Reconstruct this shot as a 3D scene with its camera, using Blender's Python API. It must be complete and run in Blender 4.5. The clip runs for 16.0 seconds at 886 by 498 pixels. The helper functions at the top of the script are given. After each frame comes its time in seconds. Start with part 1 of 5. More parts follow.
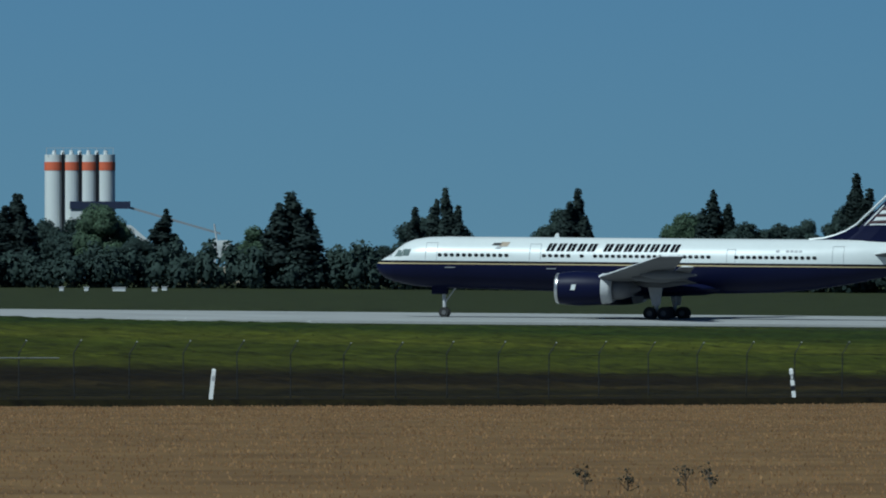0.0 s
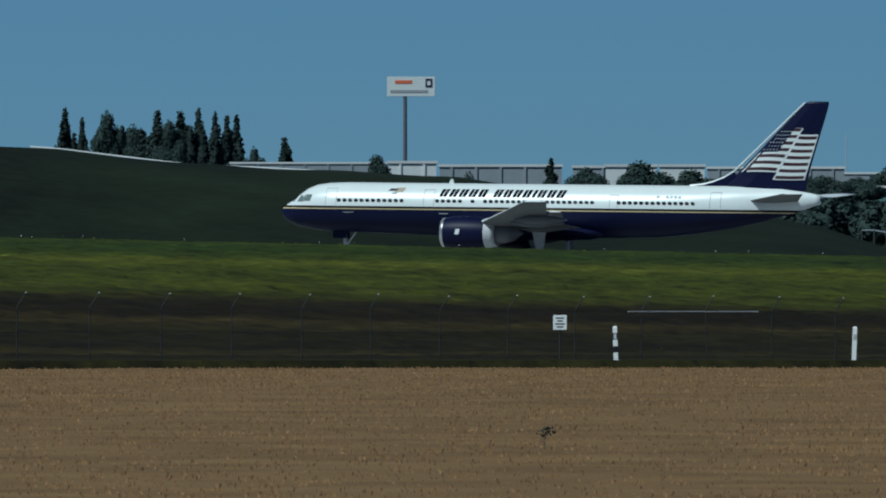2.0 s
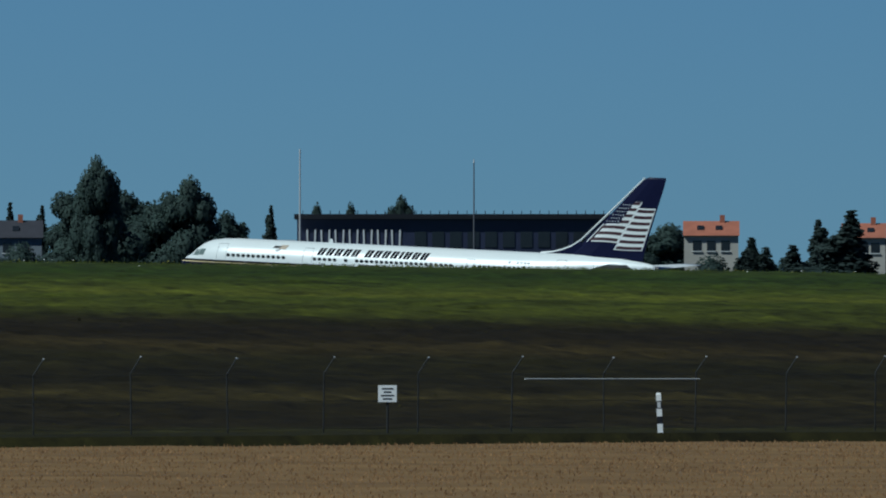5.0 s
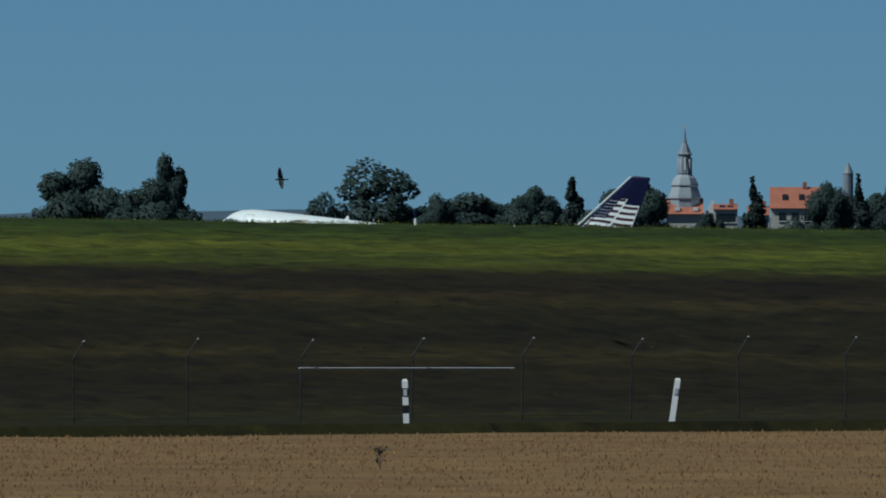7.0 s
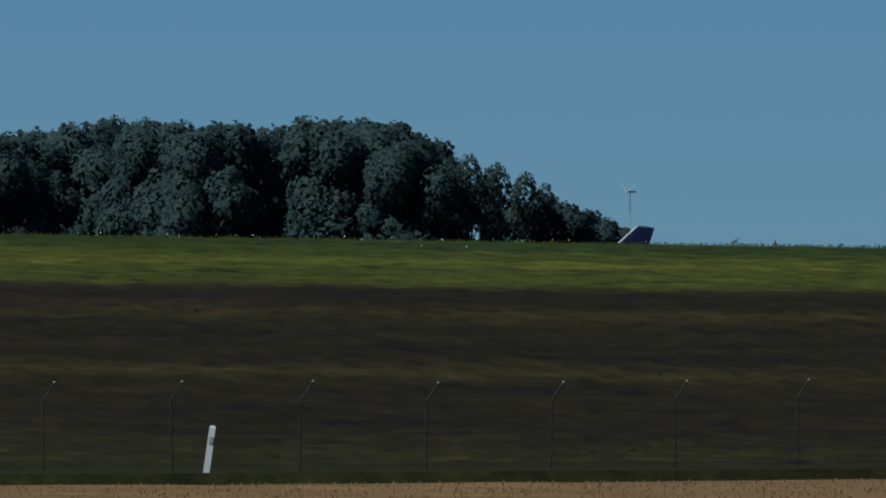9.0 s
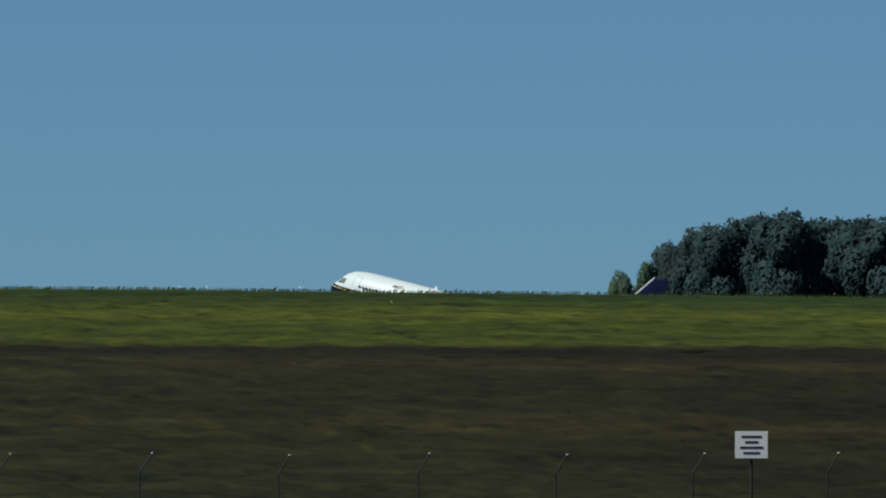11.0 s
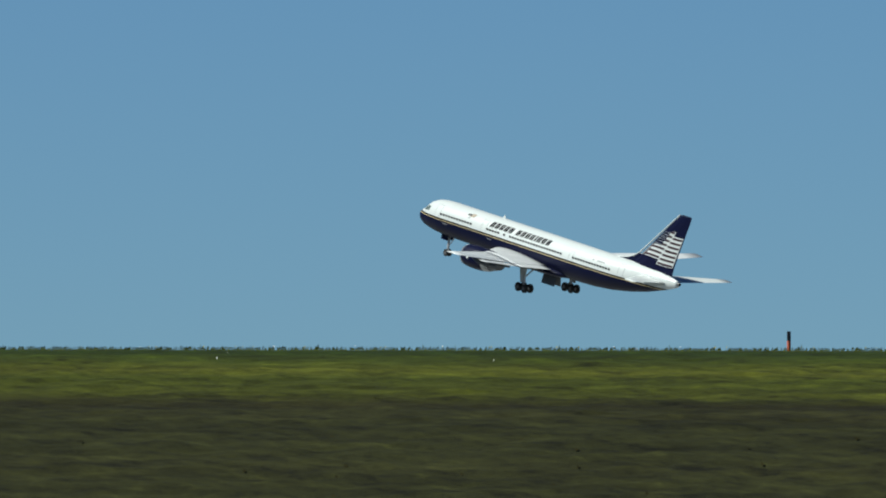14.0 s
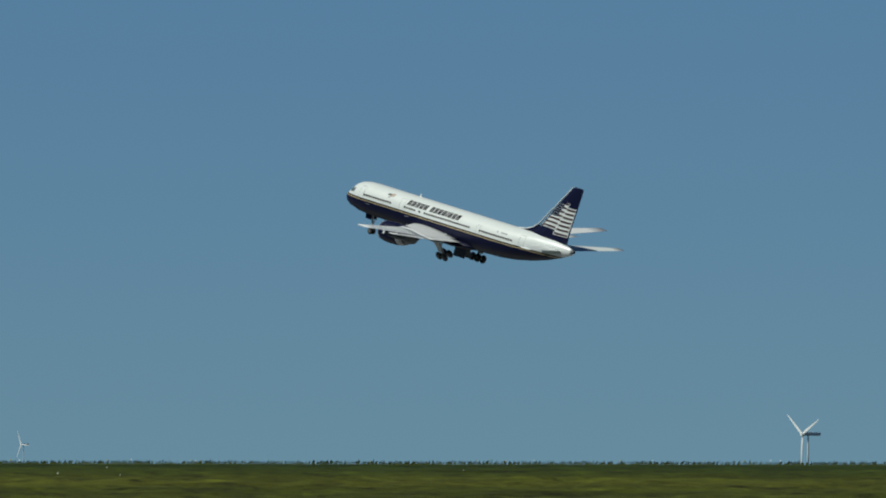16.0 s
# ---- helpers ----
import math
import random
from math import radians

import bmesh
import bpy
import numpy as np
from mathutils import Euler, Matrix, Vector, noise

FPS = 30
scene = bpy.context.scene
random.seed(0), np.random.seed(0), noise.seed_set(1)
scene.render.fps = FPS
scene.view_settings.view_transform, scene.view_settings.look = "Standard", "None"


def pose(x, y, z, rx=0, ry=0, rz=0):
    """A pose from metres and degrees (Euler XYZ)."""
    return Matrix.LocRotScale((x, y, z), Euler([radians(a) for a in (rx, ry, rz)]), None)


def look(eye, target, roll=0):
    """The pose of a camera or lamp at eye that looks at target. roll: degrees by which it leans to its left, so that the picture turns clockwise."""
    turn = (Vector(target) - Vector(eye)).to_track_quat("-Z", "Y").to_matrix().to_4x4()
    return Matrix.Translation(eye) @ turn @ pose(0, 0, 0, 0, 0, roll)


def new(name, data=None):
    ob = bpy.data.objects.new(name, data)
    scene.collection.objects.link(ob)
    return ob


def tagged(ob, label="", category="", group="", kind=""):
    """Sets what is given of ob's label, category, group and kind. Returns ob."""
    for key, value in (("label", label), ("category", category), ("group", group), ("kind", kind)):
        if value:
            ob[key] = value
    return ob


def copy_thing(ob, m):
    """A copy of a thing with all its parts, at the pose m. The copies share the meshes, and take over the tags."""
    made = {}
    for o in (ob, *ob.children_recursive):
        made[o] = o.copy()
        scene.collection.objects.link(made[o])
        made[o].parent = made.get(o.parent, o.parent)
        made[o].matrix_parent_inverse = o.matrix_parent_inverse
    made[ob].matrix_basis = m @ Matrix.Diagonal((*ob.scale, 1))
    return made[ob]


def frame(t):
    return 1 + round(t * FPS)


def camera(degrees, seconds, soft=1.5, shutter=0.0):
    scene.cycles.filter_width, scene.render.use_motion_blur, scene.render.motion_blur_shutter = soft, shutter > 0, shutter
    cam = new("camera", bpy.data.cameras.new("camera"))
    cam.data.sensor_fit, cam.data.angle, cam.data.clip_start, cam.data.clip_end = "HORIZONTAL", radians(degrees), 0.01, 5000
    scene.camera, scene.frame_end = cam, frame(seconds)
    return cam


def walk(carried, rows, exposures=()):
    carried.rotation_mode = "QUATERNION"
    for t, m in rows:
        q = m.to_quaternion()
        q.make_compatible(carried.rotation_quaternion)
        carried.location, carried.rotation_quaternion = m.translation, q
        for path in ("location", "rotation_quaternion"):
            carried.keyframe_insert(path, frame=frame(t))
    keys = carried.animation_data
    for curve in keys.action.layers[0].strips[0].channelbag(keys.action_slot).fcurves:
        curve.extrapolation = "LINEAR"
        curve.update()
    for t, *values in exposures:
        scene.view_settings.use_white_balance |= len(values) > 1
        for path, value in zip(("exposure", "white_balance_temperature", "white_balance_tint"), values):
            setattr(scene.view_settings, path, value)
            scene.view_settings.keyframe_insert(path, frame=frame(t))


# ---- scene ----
F = 28100.0            # focal length in units of the picture's width of 1568
cam = camera(2 * math.degrees(math.atan(784 / F)), 16.0, soft=2.0)
EYE = Vector((0, 0, 4.0))
PAN = [(0, 0, 33), (0.5, 800, 31), (1, 1523, -9), (1.5, 2178, -47), (2, 2820, -38), (2.5, 3503, 1), (3, 4129, 35),
       (5.5, 7614, 73), (6, 8305, 59), (6.5, 8985, 40), (7, 9607, 40), (7.5, 10238, 76), (8, 10927, 112), (8.5, 11577, 108),
       (9, 12142, 108), (9.5, 12725, 159), (10, 13340, 196), (12.5, 16001, 229), (13, 16501, 227), (13.5, 16937, 255),
       (14, 17427, 341), (14.5, 17872, 434), (15, 18234, 468), (15.5, 18548, 483), (16, 18898, 545)]


def bearing(u):
    """Radians to the left of the runway's normal, from u, a bearing in units of 1/F."""
    return radians(12.62) + u / F


def site(u, d):
    """Ground plan of a place d metres off at the bearing u."""
    return -d * math.sin(bearing(u)), d * math.cos(bearing(u))


def height(v, d):
    return 4.0 + v * d / F


walk(cam, [(t, pose(0, 0, 4.0, 90 + math.degrees(e / F), 0, math.degrees(bearing(p)))) for t, p, e in PAN],
     [(0, -0.13, 6050, 5), (5.5, -0.11, 6200, 7), (8, -0.05, 6500, 9), (10, 0.06, 6600, 10), (12.5, 0.38, 6950, 11), (14, 0.46, 7050, 11), (14.5, 0.34, 7130, 11), (16, 0.07, 7300, 11)])

# ---- world and light ----
world = bpy.data.worlds.new("sky")
scene.world = world
world.use_nodes = True
wn = world.node_tree.nodes
sky = wn.new("ShaderNodeTexSky")
sky.sky_type, sky.sun_disc = "NISHITA", False
SUN_EL, SUN_AZ = radians(50), radians(212)   # the sun stands behind the viewer's shoulder
sky.sun_elevation, sky.sun_rotation = SUN_EL, -SUN_AZ
sky.altitude, sky.air_density, sky.dust_density, sky.ozone_density = 0, 0.55, 0.0, 3.5
# hazy blue summer air: the sky's own colour, a deeper blue
blue = wn.new("ShaderNodeVectorMath")
blue.operation = "MULTIPLY"
blue.inputs[1].default_value = (0.525, 0.925, 1.33)
world.node_tree.links.new(sky.outputs[0], blue.inputs[0])
world.node_tree.links.new(blue.outputs[0], wn["Background"].inputs[0])
wn["Background"].inputs[1].default_value = 0.028
sun = new("sun", bpy.data.lights.new("sun", "SUN"))
sun.data.energy, sun.data.angle, sun.data.color = 4.1, radians(0.6), (0.90, 1.0, 0.985)
sun_dir = Vector((math.sin(SUN_AZ) * math.cos(SUN_EL), math.cos(SUN_AZ) * math.cos(SUN_EL), math.sin(SUN_EL)))
sun.matrix_world = look(sun_dir * 100, (0, 0, 0))
scene.view_settings.exposure = 0.0


# ---- materials ----
def mat(name, colour, rough=0.6, metal=0.0, vary=0.25, scale=1.0, fine=8.0, bump=0.0, tint=None, per=False, spec=0.5, stretch=(1, 1, 1)):
    """A surface of one base colour with two scales of variation and, for per, a shift from piece to piece."""
    m = bpy.data.materials.new(name)
    m.use_nodes = True
    nt = m.node_tree
    b = nt.nodes["Principled BSDF"]
    link = nt.links.new
    b.inputs["Roughness"].default_value, b.inputs["Metallic"].default_value = rough, metal
    b.inputs["Specular IOR Level"].default_value = spec
    co = nt.nodes.new("ShaderNodeTexCoord")
    mp = nt.nodes.new("ShaderNodeMapping")
    mp.inputs["Scale"].default_value = stretch
    link(co.outputs["Object"], mp.inputs[0])
    n1 = nt.nodes.new("ShaderNodeTexNoise")
    n1.inputs["Scale"].default_value, n1.inputs["Detail"].default_value = scale, 4
    n2 = nt.nodes.new("ShaderNodeTexNoise")
    n2.inputs["Scale"].default_value, n2.inputs["Detail"].default_value = scale * fine, 3
    link(mp.outputs[0], n1.inputs[0]), link(mp.outputs[0], n2.inputs[0])
    add = nt.nodes.new("ShaderNodeMath")
    add.operation = "MULTIPLY_ADD"
    link(n2.outputs[0], add.inputs[0])
    add.inputs[1].default_value = 0.5
    link(n1.outputs[0], add.inputs[2])
    fac = add.outputs[0]
    if per:
        geo = nt.nodes.new("ShaderNodeNewGeometry")
        inf = nt.nodes.new("ShaderNodeObjectInfo")
        for out, amount in ((geo.outputs["Random Per Island"], 0.55), (inf.outputs["Random"], 0.25)):
            ad = nt.nodes.new("ShaderNodeMath")
            ad.operation = "MULTIPLY_ADD"
            link(out, ad.inputs[0])
            ad.inputs[1].default_value = amount
            link(fac, ad.inputs[2])
            fac = ad.outputs[0]
    ramp = nt.nodes.new("ShaderNodeValToRGB")
    lo, hi = (0.3, 1.2) if not per else (0.5, 1.6)
    mr = nt.nodes.new("ShaderNodeMapRange")
    mr.inputs[1].default_value, mr.inputs[2].default_value = lo, hi
    link(fac, mr.inputs[0]), link(mr.outputs[0], ramp.inputs[0])
    tint = tint or colour
    ramp.color_ramp.elements[0].color = (*[c * (1 - vary) for c in colour], 1)
    ramp.color_ramp.elements[1].color = (*[min(c * (1 + vary), 0.95) for c in tint], 1)
    link(ramp.outputs[0], b.inputs["Base Color"])
    if bump:
        bp = nt.nodes.new("ShaderNodeBump")
        bp.inputs["Strength"].default_value, bp.inputs["Distance"].default_value = bump, 0.1
        link(n2.outputs[0], bp.inputs["Height"]), link(bp.outputs[0], b.inputs["Normal"])
    if per:
        tr = nt.nodes.new("ShaderNodeBsdfTranslucent")
        mix = nt.nodes.new("ShaderNodeMixShader")
        mix.inputs[0].default_value = 0.5
        link(ramp.outputs[0], tr.inputs[0]), link(b.outputs[0], mix.inputs[1]), link(tr.outputs[0], mix.inputs[2])
        link(mix.outputs[0], nt.nodes["Material Output"].inputs[0])
    return m


M_WHITE = mat("white_paint", (0.62, 0.655, 0.65), 0.32, vary=0.05, scale=0.3)
M_NAVY = mat("navy_paint", (0.004, 0.006, 0.028), 0.45, spec=0.12, vary=0.15, scale=0.4)
M_BLACK = mat("black_trim", (0.012, 0.012, 0.014), 0.4, vary=0.2)
M_INK = mat("matt_dark_lettering", (0.008, 0.008, 0.012), 0.9, vary=0.1, spec=0.05)
M_DOORGREY = mat("gear_door_grey", (0.10, 0.105, 0.12), 0.5, vary=0.2)
M_GOLD = mat("gold_line", (0.50, 0.40, 0.22), 0.4, vary=0.1)
M_RED = mat("flag_red", (0.034, 0.008, 0.014), 0.5, vary=0.1)
# Wing grey as the sun brightens it, for the top faces only.
M_WINGTOP = mat("wing_grey_lit", (0.62, 0.64, 0.65), 0.35, vary=0.08, scale=0.6)
M_RIM = mat("worn_wheel_rim", (0.10, 0.10, 0.105), 0.6, vary=0.3, scale=4)
# Pale green-grey base colour stands in for sky mirrored in the panes.
M_COCKPIT = mat("cockpit_glass_sky_tint", (0.13, 0.17, 0.165), 0.12, vary=0.15, scale=1.5)
M_TAN = mat("tan_emblem", (0.36, 0.29, 0.22), 0.5, vary=0.15)
M_GRAVEL = mat("pale_gravel", (0.20, 0.175, 0.135), 0.95, vary=0.3, scale=0.3, bump=0.4)
M_SOIL = mat("bare_soil", (0.105, 0.088, 0.066), 0.95, vary=0.4, scale=0.25, bump=0.4)
# Wing grey with the underside's shade put into the colour.
M_WING = mat("wing_grey_shaded", (0.15, 0.155, 0.165), 0.75, spec=0.12, vary=0.12, scale=0.6)
M_STEEL = mat("bare_metal", (0.62, 0.62, 0.63), 0.3, metal=0.9, vary=0.15)
M_GEAR = mat("gear_grey", (0.45, 0.46, 0.47), 0.45, vary=0.2, scale=3)
M_TYRE = mat("tyre_rubber", (0.02, 0.02, 0.02), 0.85, vary=0.3, scale=4)
M_GLASS = mat("dark_glass", (0.015, 0.018, 0.022), 0.08, vary=0.2)
M_LINE = mat("panel_line", (0.30, 0.31, 0.33), 0.5, vary=0.1)
M_CONCRETE = mat("runway_concrete", (0.30, 0.305, 0.30), 0.85, vary=0.3, scale=0.12, fine=20)
M_WALL = mat("white_cladding", (0.60, 0.62, 0.62), 0.6, vary=0.1, scale=0.2)
M_GREYWALL = mat("grey_cladding", (0.24, 0.27, 0.30), 0.6, vary=0.15, scale=0.2)
M_ROOFW = mat("pale_roof", (0.55, 0.56, 0.57), 0.6, vary=0.15, scale=0.3)
M_TEAL = mat("teal_cladding", (0.10, 0.22, 0.22), 0.6, vary=0.15, scale=0.2)
M_DARKWALL = mat("dark_blue_cladding", (0.022, 0.028, 0.06), 0.45, vary=0.25, scale=0.2)
M_BLUE = mat("blue_panel", (0.02, 0.10, 0.40), 0.5, vary=0.1)
M_ORANGE = mat("orange_band", (0.62, 0.13, 0.06), 0.6, vary=0.12)
M_TILE = mat("red_roof_tiles", (0.30, 0.10, 0.06), 0.8, vary=0.3, scale=0.8)
M_PLASTER = mat("pale_plaster", (0.40, 0.38, 0.34), 0.85, vary=0.15, scale=0.4)
M_SLATE = mat("grey_slate", (0.16, 0.19, 0.22), 0.6, vary=0.3, scale=0.8)
M_DARKROOF = mat("dark_roof_tiles", (0.035, 0.036, 0.045), 0.85, vary=0.3, scale=0.8, spec=0.2)
# Tailplane underside, its shade painted as a darker grey.
M_TAIL = mat("tailplane_grey_shaded", (0.14, 0.145, 0.15), 0.75, spec=0.12, vary=0.08, scale=0.5)
M_BARK = mat("bark", (0.10, 0.08, 0.06), 0.9, vary=0.4, scale=2)
# Dark and forest leaves are shifted to blue, distance haze in their colour.
M_LEAF = mat("leaves_dark_hazed", (0.036, 0.060, 0.058), 0.75, vary=0.25, scale=0.12, tint=(0.056, 0.088, 0.078), per=True, spec=0.2)
M_LEAFW = mat("leaves_haze_blue", (0.040, 0.070, 0.076), 0.8, vary=0.2, scale=0.12, tint=(0.054, 0.092, 0.094), per=True, spec=0.15)
M_LEAFM = mat("leaves_mid_green", (0.052, 0.088, 0.066), 0.75, vary=0.25, scale=0.12, tint=(0.076, 0.122, 0.085), per=True, spec=0.2)
M_LEAFL = mat("leaves_light", (0.072, 0.118, 0.082), 0.75, vary=0.3, scale=0.12, tint=(0.105, 0.165, 0.105), per=True, spec=0.2)
# Needle leaves carry the same haze blue in their base colour.
M_NEEDLE = mat("leaves_needle_hazed", (0.026, 0.042, 0.042), 0.8, vary=0.3, scale=0.2, tint=(0.038, 0.058, 0.054), per=True, spec=0.2)
M_POST = mat("galvanised_post", (0.016, 0.0175, 0.018), 0.7, metal=0.0, vary=0.25, scale=2)
M_PLASTIC = mat("white_plastic", (0.82, 0.82, 0.80), 0.45, vary=0.08, scale=2)
M_PALE_STEEL = mat("pale_turbine", (0.78, 0.80, 0.80), 0.5, vary=0.05)
# Far turbines get a dull bluish paint that imitates haze over white.
M_FAR_STEEL = mat("haze_dulled_turbine", (0.30, 0.36, 0.40), 0.6, vary=0.05)
M_FEATHER = mat("dark_feathers", (0.03, 0.03, 0.03), 0.7, vary=0.3, scale=6)
# Hill woods painted pale blue: the haze in front is mixed into the colour.
M_HILL = mat("hazed_hill_woods", (0.040, 0.070, 0.098), 0.95, vary=0.3, scale=0.004, fine=12)
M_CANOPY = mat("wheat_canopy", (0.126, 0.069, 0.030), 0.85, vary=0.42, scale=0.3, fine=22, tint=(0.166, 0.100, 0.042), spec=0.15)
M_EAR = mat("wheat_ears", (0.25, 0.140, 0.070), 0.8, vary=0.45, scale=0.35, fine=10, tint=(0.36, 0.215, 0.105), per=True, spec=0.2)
M_STRAW = mat("dry_grass", (0.030, 0.026, 0.010), 0.85, vary=0.4, scale=0.2, fine=6, tint=(0.046, 0.040, 0.014), per=True, spec=0.1)
M_BLADE = mat("grass_blades", (0.070, 0.100, 0.020), 0.8, vary=0.5, scale=0.2, fine=6, tint=(0.14, 0.16, 0.035), per=True, spec=0.2)

BETA = radians(70)     # normal of the fence, the road verge and the bank behind it
NQ, NS = (-math.sin(BETA), math.cos(BETA)), (math.cos(BETA), math.sin(BETA))


def ground_material():
    """Wheat soil, mown verge, striped dry bank, light and dark grass on its top, meadow beyond."""
    m = bpy.data.materials.new("ground_cover")
    m.use_nodes = True
    nt = m.node_tree
    link, node = nt.links.new, nt.nodes.new
    b = nt.nodes["Principled BSDF"]
    b.inputs["Roughness"].default_value, b.inputs["Specular IOR Level"].default_value = 0.9, 0.15
    geo = node("ShaderNodeNewGeometry")
    rot = node("ShaderNodeVectorRotate")
    rot.rotation_type = "Z_AXIS"
    rot.inputs["Angle"].default_value = -BETA
    link(geo.outputs["Position"], rot.inputs["Vector"])
    sep = node("ShaderNodeSeparateXYZ")
    link(rot.outputs[0], sep.inputs[0])
    # along the bank: x, across it: y
    wob = node("ShaderNodeTexNoise")
    wob.inputs["Scale"].default_value, wob.inputs["Detail"].default_value = 0.06, 5
    link(geo.outputs["Position"], wob.inputs[0])
    q = node("ShaderNodeMath")
    q.operation = "MULTIPLY_ADD"
    link(wob.outputs[0], q.inputs[0])
    q.inputs[1].default_value = 2.2
    link(sep.outputs["Y"], q.inputs[2])
    # the bands run a little askew to the fence
    skew = node("ShaderNodeMath")
    skew.operation = "MULTIPLY_ADD"
    link(sep.outputs["X"], skew.inputs[0])
    skew.inputs[1].default_value = 0.09
    link(q.outputs[0], skew.inputs[2])
    mr = node("ShaderNodeMapRange")
    mr.inputs[1].default_value, mr.inputs[2].default_value = 265.1, 385.1
    link(skew.outputs[0], mr.inputs[0])
    ramp = node("ShaderNodeValToRGB")
    cr = ramp.color_ramp
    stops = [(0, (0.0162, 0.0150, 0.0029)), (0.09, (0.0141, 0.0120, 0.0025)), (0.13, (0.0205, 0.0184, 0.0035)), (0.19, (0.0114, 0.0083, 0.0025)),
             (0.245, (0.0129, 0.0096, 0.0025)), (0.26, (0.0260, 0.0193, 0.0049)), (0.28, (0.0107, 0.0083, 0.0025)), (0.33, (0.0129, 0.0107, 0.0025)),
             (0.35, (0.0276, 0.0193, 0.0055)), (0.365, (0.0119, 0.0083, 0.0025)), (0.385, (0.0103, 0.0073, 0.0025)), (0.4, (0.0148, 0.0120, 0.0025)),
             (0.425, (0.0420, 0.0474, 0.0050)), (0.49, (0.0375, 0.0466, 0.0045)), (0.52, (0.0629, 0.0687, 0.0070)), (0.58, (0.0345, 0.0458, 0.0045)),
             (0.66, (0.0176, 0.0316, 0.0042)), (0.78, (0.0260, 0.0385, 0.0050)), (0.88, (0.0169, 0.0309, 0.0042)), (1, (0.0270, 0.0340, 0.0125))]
    cr.elements[0].color, cr.elements[1].color = (*stops[0][1], 1), (*stops[-1][1], 1)
    for p, c in stops[1:-1]:
        cr.elements.new(p).color = (*c, 1)
    link(mr.outputs[0], ramp.inputs[0])
    st = node("ShaderNodeMapping")
    st.inputs["Scale"].default_value = (0.16, 0.55, 1)
    link(rot.outputs[0], st.inputs[0])
    streak = node("ShaderNodeTexNoise")
    streak.inputs["Scale"].default_value, streak.inputs["Detail"].default_value = 1.0, 6
    link(st.outputs[0], streak.inputs[0])
    grain = node("ShaderNodeTexNoise")
    grain.inputs["Scale"].default_value, grain.inputs["Detail"].default_value = 1.9, 9
    grain.inputs["Roughness"].default_value = 0.78
    streak.inputs["Roughness"].default_value = 0.62
    link(geo.outputs["Position"], grain.inputs[0])
    both = node("ShaderNodeMath")
    both.operation = "ADD"
    link(streak.outputs[0], both.inputs[0]), link(grain.outputs[0], both.inputs[1])
    gain = node("ShaderNodeMapRange")
    for i, val in enumerate((0.66, 1.34, 0.3, 1.8)):
        gain.inputs[i + 1].default_value = val
    link(both.outputs[0], gain.inputs[0])
    # tussocks: scattered paler and darker clumps
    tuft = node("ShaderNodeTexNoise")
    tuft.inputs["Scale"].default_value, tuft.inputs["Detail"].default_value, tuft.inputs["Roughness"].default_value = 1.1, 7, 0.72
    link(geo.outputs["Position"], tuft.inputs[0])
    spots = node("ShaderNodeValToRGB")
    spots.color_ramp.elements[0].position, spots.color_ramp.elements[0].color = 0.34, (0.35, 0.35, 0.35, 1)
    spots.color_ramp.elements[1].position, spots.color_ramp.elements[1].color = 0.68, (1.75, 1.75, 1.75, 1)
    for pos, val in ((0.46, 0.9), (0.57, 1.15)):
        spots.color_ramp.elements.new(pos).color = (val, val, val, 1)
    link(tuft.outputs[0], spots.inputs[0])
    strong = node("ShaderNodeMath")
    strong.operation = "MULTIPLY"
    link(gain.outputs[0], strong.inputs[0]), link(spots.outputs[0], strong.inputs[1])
    # the bank grows greener towards its far end
    along = node("ShaderNodeMapRange")
    for i, val in enumerate((120.0, 168.0, 0.85, 0.0)):
        along.inputs[i + 1].default_value = val
    link(sep.outputs["X"], along.inputs[0])
    across = node("ShaderNodeMapRange")
    for i, val in enumerate((308.0, 318.0, 1.0, 0.0)):
        across.inputs[i + 1].default_value = val
    link(skew.outputs[0], across.inputs[0])
    amount = node("ShaderNodeMath")
    amount.operation = "MULTIPLY"
    link(along.outputs[0], amount.inputs[0]), link(across.outputs[0], amount.inputs[1])
    green = node("ShaderNodeMix")
    green.data_type = "RGBA"
    green.inputs[7].default_value = (0.0235, 0.0255, 0.0064, 1)
    link(amount.outputs[0], green.inputs[0]), link(ramp.outputs[0], green.inputs[6])
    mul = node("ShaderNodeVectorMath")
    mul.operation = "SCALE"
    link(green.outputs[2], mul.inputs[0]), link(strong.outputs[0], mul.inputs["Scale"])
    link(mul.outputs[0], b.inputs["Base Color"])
    bp = node("ShaderNodeBump")
    bp.inputs["Strength"].default_value, bp.inputs["Distance"].default_value = 0.6, 0.15
    link(grain.outputs[0], bp.inputs["Height"]), link(bp.outputs[0], b.inputs["Normal"])
    return m


M_PETAL = mat("yellow_petals", (0.30, 0.26, 0.04), 0.8, vary=0.3, scale=1.0)
M_GROUND = ground_material()


# ---- mesh helpers ----
def part(name, bm, material, parent=None, label="", smooth=False):
    me = bpy.data.meshes.new(name)
    bm.to_mesh(me)
    bm.free()
    me.materials.append(material)
    if smooth:
        me.shade_smooth()
    ob = new(name, me)
    if parent:
        ob.parent = parent
    if label:
        ob["label"] = label
    return ob


def soup(name, verts, faces, material):
    me = bpy.data.meshes.new(name)
    me.from_pydata(verts, [], faces)
    me.materials.append(material)
    return me


